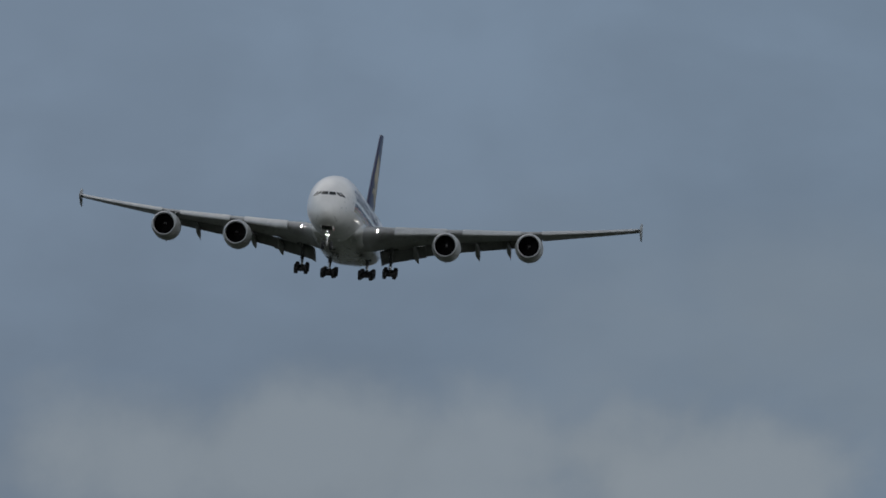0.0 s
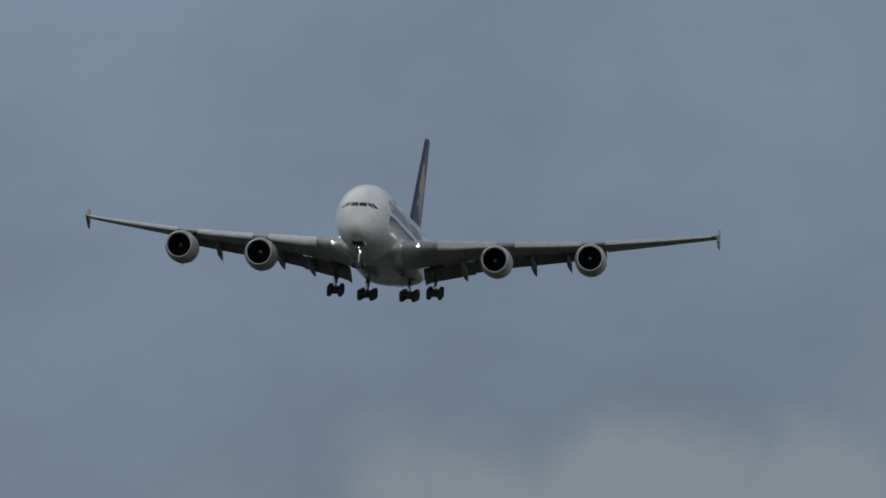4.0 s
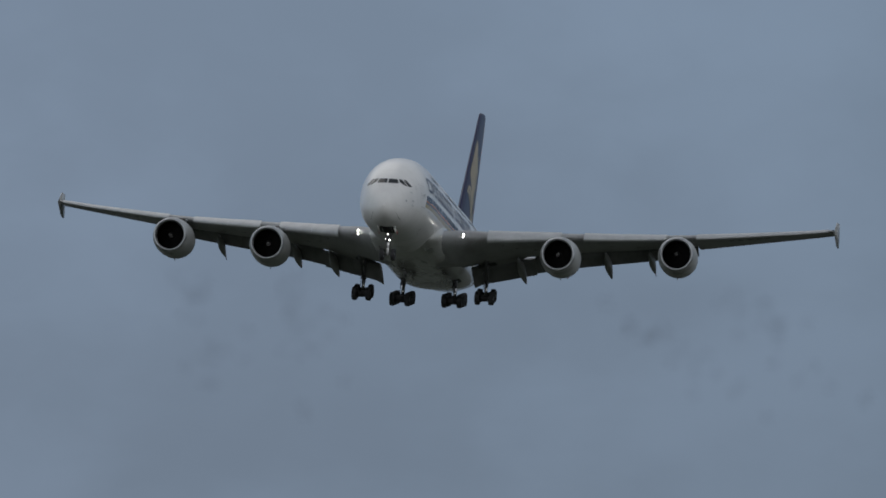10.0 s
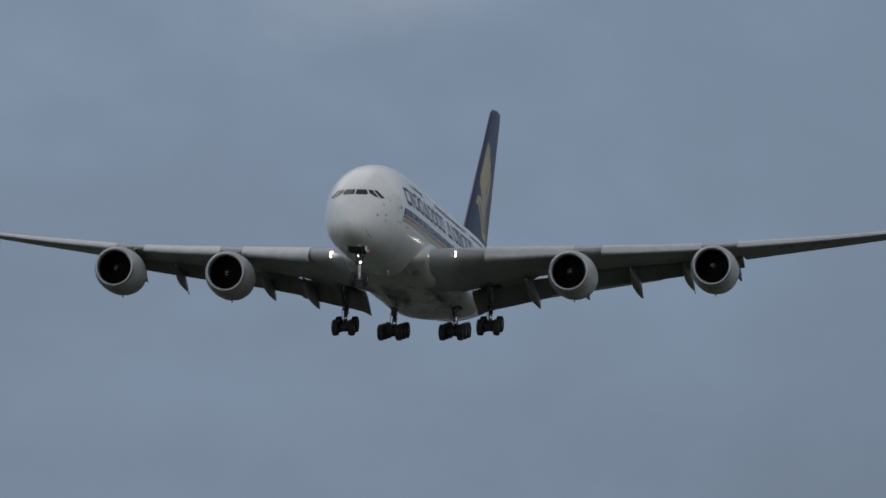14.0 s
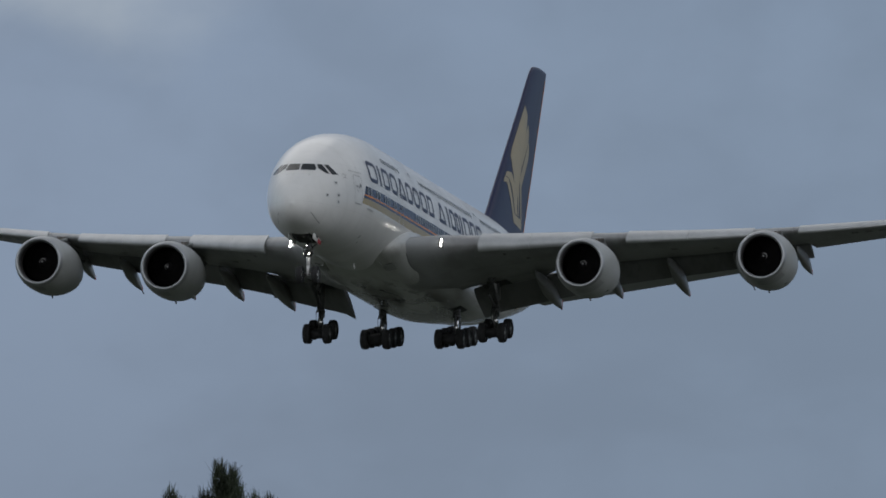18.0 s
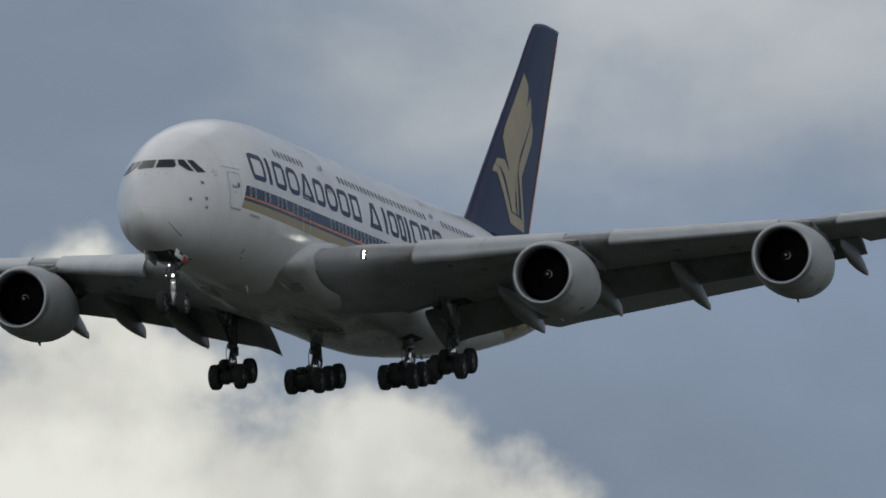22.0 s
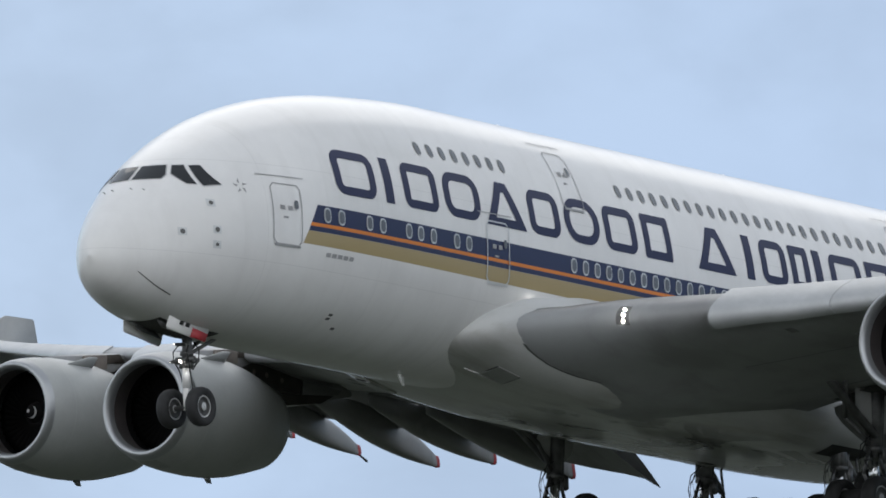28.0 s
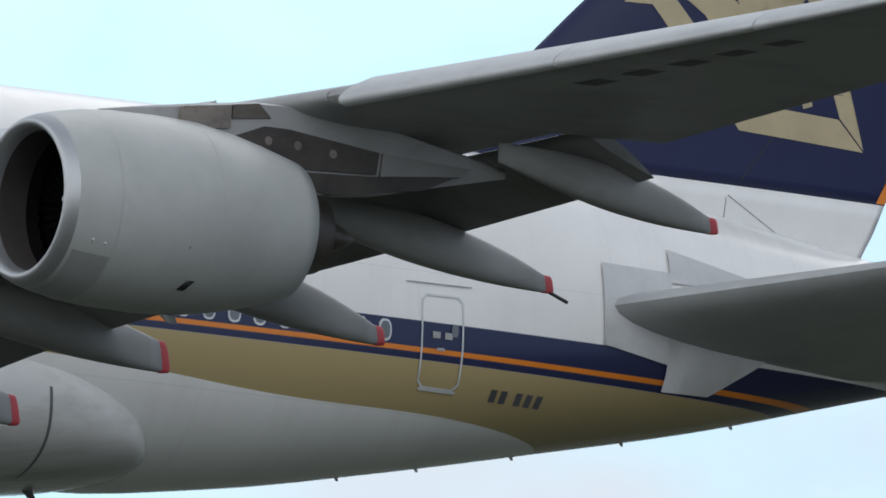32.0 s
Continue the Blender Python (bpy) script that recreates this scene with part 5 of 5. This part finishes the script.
def build_small_parts():
    # belly: drain masts, beacons, aerials, ram inlets, seam
    part("drain_mast", slab([(15.55, -0.58, 2.45), (15.85, -0.58, 2.45), (15.95, -0.58, 2.1), (15.84, -0.58, 2.1)], (0, 0.05, 0)), WHITE_PAINT, plane, "small white drain mast")
    part("drain_mast", slab([(44.7, -0.9, 2.4), (45.0, -0.9, 2.4), (45.15, -0.9, 2.12), (44.98, -0.9, 2.12)], (0, 0.05, 0)), PANEL_DARK, plane)
    for x in (21.4, 34.0):
        part("aerial", slab([(x, -0.02, 10.95), (x + 0.35, -0.02, 10.95), (x + 0.38, -0.02, 11.12), (x + 0.28, -0.02, 11.13)], (0, 0.04, 0)), WHITE_PAINT, plane)
    for x in (53.0, 55.0, 57.4, 60.2, 63.0):
        low = curve_through(BODY, x)[1]
        part("aerial", slab([(x, -0.015, low + 0.1), (x + 0.14, -0.015, low + 0.1), (x + 0.16, -0.015, low - 0.045), (x + 0.12, -0.015, low - 0.045)], (0, 0.03, 0)), WHITE_PAINT, plane)
    for s in (1, -1):
        scoop = part("ram_inlet", slab([(17.87, s * 2.14, 2.645), (17.95, s * 2.74, 2.80), (19.1, s * 2.74, 2.60), (19.1, s * 2.03, 2.44)], (0, s * 0.02, -0.035)), PANEL_GREY, plane, "grey ram air inlet scoop", False)
        part("inlet_lip", rod((17.25, s * 1.93, 2.71), (19.1, s * 2.02, 2.43), 0.025, 0.045), BELLY, scoop)
        part("inlet_slot", rod((19.12, s * 2.05, 2.43), (19.12, s * 2.74, 2.585), 0.03), BLACK, scoop)
        part("inlet_slot", rod((17.9, s * 2.16, 2.63), (17.95, s * 2.72, 2.785), 0.025), BLACK, scoop)
        part("fairing_seam", on_belly(43.8, 43.88, -90 + s * 30, -90 + s * 100, 0.008, 10), PANEL_DARK, plane)
    # tailplane hinge lines, wing underside seams and access panels
    for s in (1, -1):
        for u, y0, y1 in ((0.30, 6.0, 13.0), (0.62, 6.0, 13.0), (0.5, 17.0, 24.0)):
            rows = []
            for i in range(9):
                y = y0 + (y1 - y0) * i / 8
                c, t = curve_through(WING, y)[2:4]
                rows.append([wing_point(y, u + d, foil(u, t)[1] * c - 0.015, s) for d in (0, 0.003)])
            part("wing_seam", loft(rows, False, False), PANEL_DARK, WINGS[s])
        for y, u, a, b in ((8.8, 0.10, 0.22, 0.015), (9.9, 0.22, 0.3, 0.02), (11.5, 0.34, 0.5, 0.03), (18.6, 0.3, 0.4, 0.03), (21.0, 0.4, 0.4, 0.03)):
            c, t = curve_through(WING, y)[2:4]
            ring = [wing_point(y + dy, u + du, foil(u + du, t)[1] * c - 0.012, s) for dy, du in ((-a / 2, -b), (a / 2, -b), (a / 2, b), (-a / 2, b))]
            part("access_panel", slab(ring, (0, 0, -0.005)), FLAP_DARK, WINGS[s])
        for k in range(5):
            y = 29.6 + 0.85 * k
            rows = []
            for u in (0.19, 0.21, 0.23, 0.25, 0.27):
                row = []
                for dy in (0, 0.22, 0.44):
                    c, t = curve_through(WING, y + dy)[2:4]
                    row.append(wing_point(y + dy, u, foil(u, t)[1] * c - 0.006, s))
                rows.append(row)
            part("registration_mark", loft(rows, False, False), REG_MARK, WINGS[s])
    # static wicks
    for s in (1, -1):
        for y in (30.0, 33.0, 35.5, 37.5, 38.8):
            lx, lz, c, t, inc = curve_through(WING, y)
            p = wing_point(y, 1.0, 0.0, s)
            part("static_wick", rod(p, p + Vector((0.35, 0, 0)), 0.012, 0.006, 6), BLACK, WINGS[s])
    # gear bays under wing roots and belly: sheets whose near-black stands for shade inside
    for s in (1, -1):
        ring = []
        for y, u in ((5.3, 0.70), (7.1, 0.67), (7.1, 0.79), (5.3, 0.80)):
            c, t = curve_through(WING, y)[2:4]
            ring.append(wing_point(y, u, foil(u, t)[1] * c - 0.02, s))
        part("gear_bay", slab(ring, (0, 0, -0.01)), BAY, plane, "dark sheet for the shade in the open wing gear bay", False)
        part("body_gear_bay", on_belly(36.0, 38.3, -90 + s * 26, -90 + s * 42), BAY, plane, "dark sheet for the shade in the open body gear bay", False)


build_small_parts()


# ---- tree ----
LEAF = material("needle_green", (0.035, 0.05, 0.022), 0.7, 0, 0.3, 2.0)
BARK = material("grey_bark", (0.11, 0.09, 0.07), 0.85, 0, 0.25, 3.0, 0.4)


def build_tree(x, y, height):
    """A tall feathery she-oak: tapered trunk, rising limbs and upright sprays of needles."""
    rnd = random.Random(11)
    tree = tagged(new("tree"), "tall feathery dark green tree with upright needle sprays", "tree")
    tree.location = (x, y, 0)
    pts = [(0.05 * math.sin(k), 0.06 * math.cos(1.3 * k), height * 0.94 * k / 9) for k in range(10)]
    rings = []
    for k, p in enumerate(pts):
        r = 0.24 * (1 - k / 9) ** 0.8 + 0.012
        rings.append([Vector(p) + Vector((r * math.cos(2 * math.pi * i / 10), r * math.sin(2 * math.pi * i / 10), 0)) for i in range(10)])
    part("trunk", loft(rings), BARK, tree, "grey tapered trunk")
    tips = []
    for i in range(64):
        f = 0.22 + 0.68 * (i / 63)
        a = 2.4 * i + rnd.uniform(-0.3, 0.3)
        z = height * 0.93 * f
        reach = (0.25 + 3.0 * (1 - f) ** 0.75) * rnd.uniform(0.75, 1.1)
        base = Vector((0.05 * math.sin(9 * f), 0.06 * math.cos(11.7 * f), z))
        mid = base + Vector((math.cos(a) * reach * 0.6, math.sin(a) * reach * 0.6, reach * 0.45))
        end = base + Vector((math.cos(a) * reach, math.sin(a) * reach, reach * 1.0))
        part("limb", join(rod(base, mid, 0.05 * (1.1 - f) + 0.012, 0.03 * (1.1 - f) + 0.008, 6), rod(mid, end, 0.03 * (1.1 - f) + 0.008, 0.006, 6)), BARK, tree)
        for g in (0.45, 0.7, 0.85, 1.0):
            tips.append((base.lerp(end, g) + Vector((rnd.uniform(-0.1, 0.1), rnd.uniform(-0.1, 0.1), 0.0)), 0.6))
    # the leaders that carry the top: the main one and one to each side, across the line of sight
    for dx, top in ((0.0, 0.0), (0.03, -0.07), (0.08, -0.15), (-0.06, -0.17), (0.05, -0.30), (-0.31, -0.34), (-0.28, -0.43), (-0.75, -0.35), (-0.70, -0.44), (-0.80, -0.47), (0.40, -0.38), (0.45, -0.46), (0.57, -0.44)):
        for k in range(16):
            w = 0.03 + 0.008 * k
            tips.append((Vector((dx + rnd.gauss(0, w), rnd.gauss(0, 0.12), height + top - 0.20 - 0.065 * k + rnd.uniform(-0.05, 0.05))), 0.19))
    verts, faces = [], []
    for c, size in tips:
        fine = size < 0.3
        for k in range(90 if fine else 48):
            a, lean = rnd.uniform(0, 2 * math.pi), abs(rnd.gauss(0, 0.45))
            d = Vector((math.cos(a) * math.sin(lean), math.sin(a) * math.sin(lean), math.cos(lean)))
            s = d.cross(Vector((rnd.uniform(-1, 1), rnd.uniform(-1, 1), rnd.uniform(-1, 1)))).normalized() * rnd.uniform(0.003, 0.006) * (1.0 if fine else 2.0)
            p = c + Vector((rnd.gauss(0, 0.02 if fine else 0.10), rnd.gauss(0, 0.06), rnd.uniform(-0.12 if fine else -0.25, 0.04)))
            q = p + d * size * rnd.uniform(0.5, 1.05)
            n = len(verts)
            verts += [p - s, p + s, q + s * 0.4, q - s * 0.4]
            faces.append((n, n + 1, n + 2, n + 3))
    me = bpy.data.meshes.new("crown")
    me.from_pydata(verts, [], faces)
    me.materials.append(LEAF)
    crown = new("crown", me)
    crown.parent = tree
    tagged(crown, "sprays of thin dark green needles", kind="stuff")


build_tree(-60.47, 211.42, 16.93)

# ---- bird ----
FEATHER = material("black_feather", (0.012, 0.011, 0.012), 0.6, 0, 0.2, 20.0)


def build_bird():
    """A black crow: body along x, wings hinged at its shoulders."""
    bird = tagged(new("bird"), "black crow flying past with beating wings", "bird")
    prof = ((-0.23, 0.012), (-0.16, 0.035), (-0.06, 0.058), (0.04, 0.062), (0.11, 0.045), (0.15, 0.034), (0.19, 0.032), (0.215, 0.018), (0.225, 0.010))
    part("body", revolve(prof, (0, 0, 0), 16, True, 0.9), FEATHER, bird)
    part("beak", revolve(((0.215, 0.012), (0.245, 0.010), (0.275, 0.002)), (0, 0, -0.004), 8, True), BLACK, bird)
    part("tail", slab([(-0.18, -0.02, 0.0), (-0.18, 0.02, 0.0), (-0.33, 0.055, -0.01), (-0.345, 0.0, -0.01), (-0.33, -0.055, -0.01)], (0, 0, 0.008)), FEATHER, bird)
    wings = []
    for s in (1, -1):
        rows = []
        for f, lead, chord in ((0.0, 0.07, 0.17), (0.25, 0.10, 0.19), (0.5, 0.10, 0.18), (0.75, 0.04, 0.15), (0.92, -0.03, 0.09), (1.0, -0.08, 0.03)):
            y, z = s * 0.46 * f, 0.05 * math.sin(math.pi * f) - 0.02 * f
            rows.append([Vector((lead, y, z)), Vector((lead - chord * 0.4, y, z + 0.010)), Vector((lead - chord, y, z - 0.004)), Vector((lead - chord * 0.4, y, z - 0.004))])
        wing = part("wing", loft(rows), FEATHER, bird)
        wing.location = (0.02, s * 0.03, 0.03)
        wings.append((s, wing))
        for k in range(5):
            y = s * (0.40 + 0.02 * k)
            part("primary_feather", slab([(-0.02 - 0.03 * k, y, 0.0), (-0.05 - 0.03 * k, y, 0.0), (-0.11 - 0.035 * k, y + s * 0.085, -0.012), (-0.09 - 0.035 * k, y + s * 0.095, -0.012)], (0, 0, 0.004)), FEATHER, wing)
    return bird, wings


BIRD, BIRD_WINGS = build_bird()


# ---- exhaust smoke ----
SOOT = material("thin_soot", (0.05, 0.048, 0.045), 0.9, 0, 0.1, 1.0, spec=0.1)
SOOT.node_tree.nodes["Principled BSDF"].inputs["Alpha"].default_value = 0.4


def puff_mesh(seed, radius, count):
    """A loose ball of soot specks, thickest in its middle."""
    rnd = random.Random(seed)
    verts, faces = [], []
    for _ in range(count):
        d = Vector((rnd.gauss(0, 1), rnd.gauss(0, 1), rnd.gauss(0, 1))).normalized() * radius * rnd.random() ** 0.45
        a = Vector((rnd.gauss(0, 1), rnd.gauss(0, 1), rnd.gauss(0, 1))).normalized()
        b = a.orthogonal().normalized() * 0.011
        a = a * 0.011
        n = len(verts)
        verts += [d - a, d + b, d + a, d - b]
        faces.append((n, n + 1, n + 2, n + 3))
    me = bpy.data.meshes.new("exhaust_smoke")
    me.from_pydata(verts, [], faces)
    me.materials.append(SOOT)
    return me


def build_smoke():
    """Puffs that wait inside each engine and leave its exhaust one after another."""
    meshes = [puff_mesh(k, 1.28, 2300) for k in range(3)]
    puffs = []
    for side in (1, -1):
        for y, x, z in ((14.6, 22.8, 3.36), (25.38, 30.32, 4.86)):
            for k in range(20):
                ob = tagged(new("exhaust_smoke", meshes[k % 3]), "faint grey puff of engine exhaust smoke", "smoke", "exhaust puffs", "stuff")
                puffs.append((ob, Vector((x + 3.1, side * y, z)), 8.0 + 0.075 * k))
    return puffs


PUFFS = build_smoke()


# ---- what moves ----
def plane_pose(x, y, z, yaw, pitch, roll):
    base = Matrix(((0, -1, 0, 0), (1, 0, 0, 0), (0, 0, 1, 0), (0, 0, 0, 1)))
    turn = Matrix.Rotation(radians(yaw), 4, "Z") @ Matrix.Rotation(radians(pitch), 4, "Y") @ Matrix.Rotation(radians(roll), 4, "X")
    return Matrix.Translation((x, y, z)) @ base @ turn @ Matrix.Translation(-REF)


def motions():
    walk(plane, [(row[0], plane_pose(*row[1:])) for row in FLIGHT])
    for k, fan in enumerate(FANS):
        home = fan.matrix_basis.copy()
        walk(fan, [(0.4 * i, home @ Matrix.Rotation(radians(78.0 * i + 40 * k), 4, "X")) for i in range(81)])

    # each puff rides in its engine, is let go, sinks in the wing's wash and drifts off on the wind
    rnd = random.Random(5)
    for puff, seat, leave in PUFFS:
        rows = [(row[0], plane_pose(*row[1:]) @ Matrix.Translation(seat)) for row in FLIGHT if row[0] < leave - 0.3]
        k = int(leave)
        f = leave - k
        mixed = [a + (b - a) * f for a, b in zip(FLIGHT[k][1:], FLIGHT[k + 1][1:])]
        start = plane_pose(*mixed) @ Matrix.Translation(seat)
        rows.append((leave, start))
        turn = start.to_3x3().to_4x4()
        drift, sink = Vector((rnd.gauss(-12.0 if seat.y > 0 else -4.0, 1.0), rnd.uniform(0.0, 12.0), 0)), rnd.uniform(4.0, 10.0)
        for d in (0.1, 0.3, 0.6, 1.0, 1.6, 2.5, 4.0, 7.0, 12.0, 21.0):
            p = start.translation + drift * d + Vector((0, 0, -sink * 2.2 * (1 - math.exp(-d / 2.2)) - 14.0 * max(0.0, min(d, 5.0) - 2.0)))
            rows.append((leave + d, Matrix.Translation(p) @ turn))
        rows.append((32.0, rows[-1][1]))
        walk(puff, rows)

    # the crow crosses from the right, sinking a little, and flies on
    a = radians(9.22)
    out, left = Vector((-math.sin(a), math.cos(a), 0)), Vector((-math.cos(a), -math.sin(a), 0))
    go = left * 9.3 - out * 9.0
    face = Matrix.Rotation(math.atan2(go.y, go.x), 4, "Z")
    rows = []
    for t, drop in ((0.0, 3.0), (5.0, 2.6), (6.5, 1.3), (7.0, 0.66), (7.4, 0.18), (7.55, 0.0), (7.7, -0.18), (8.1, -0.6), (9.0, -1.1), (12.0, -1.4), (32.0, -1.4)):
        p = Vector((0, 0, 10.1)) + out * 110.0 + go * (t - 7.55)
        rows.append((t, Matrix.Translation((p.x, p.y, p.z + drop)) @ face))
    walk(BIRD, rows)
    for side, wing in BIRD_WINGS:
        home = wing.matrix_basis.copy()
        beat = [0.0, 6.6] + [6.8 + 0.05 * i for i in range(31)] + [8.5, 32.0]
        walk(wing, [(t, home @ Matrix.Rotation(radians(side * (18.0 + 22.0 * math.cos(2 * math.pi * 5.0 * (t - 7.4)))), 4, "X")) for t in beat])


motions()
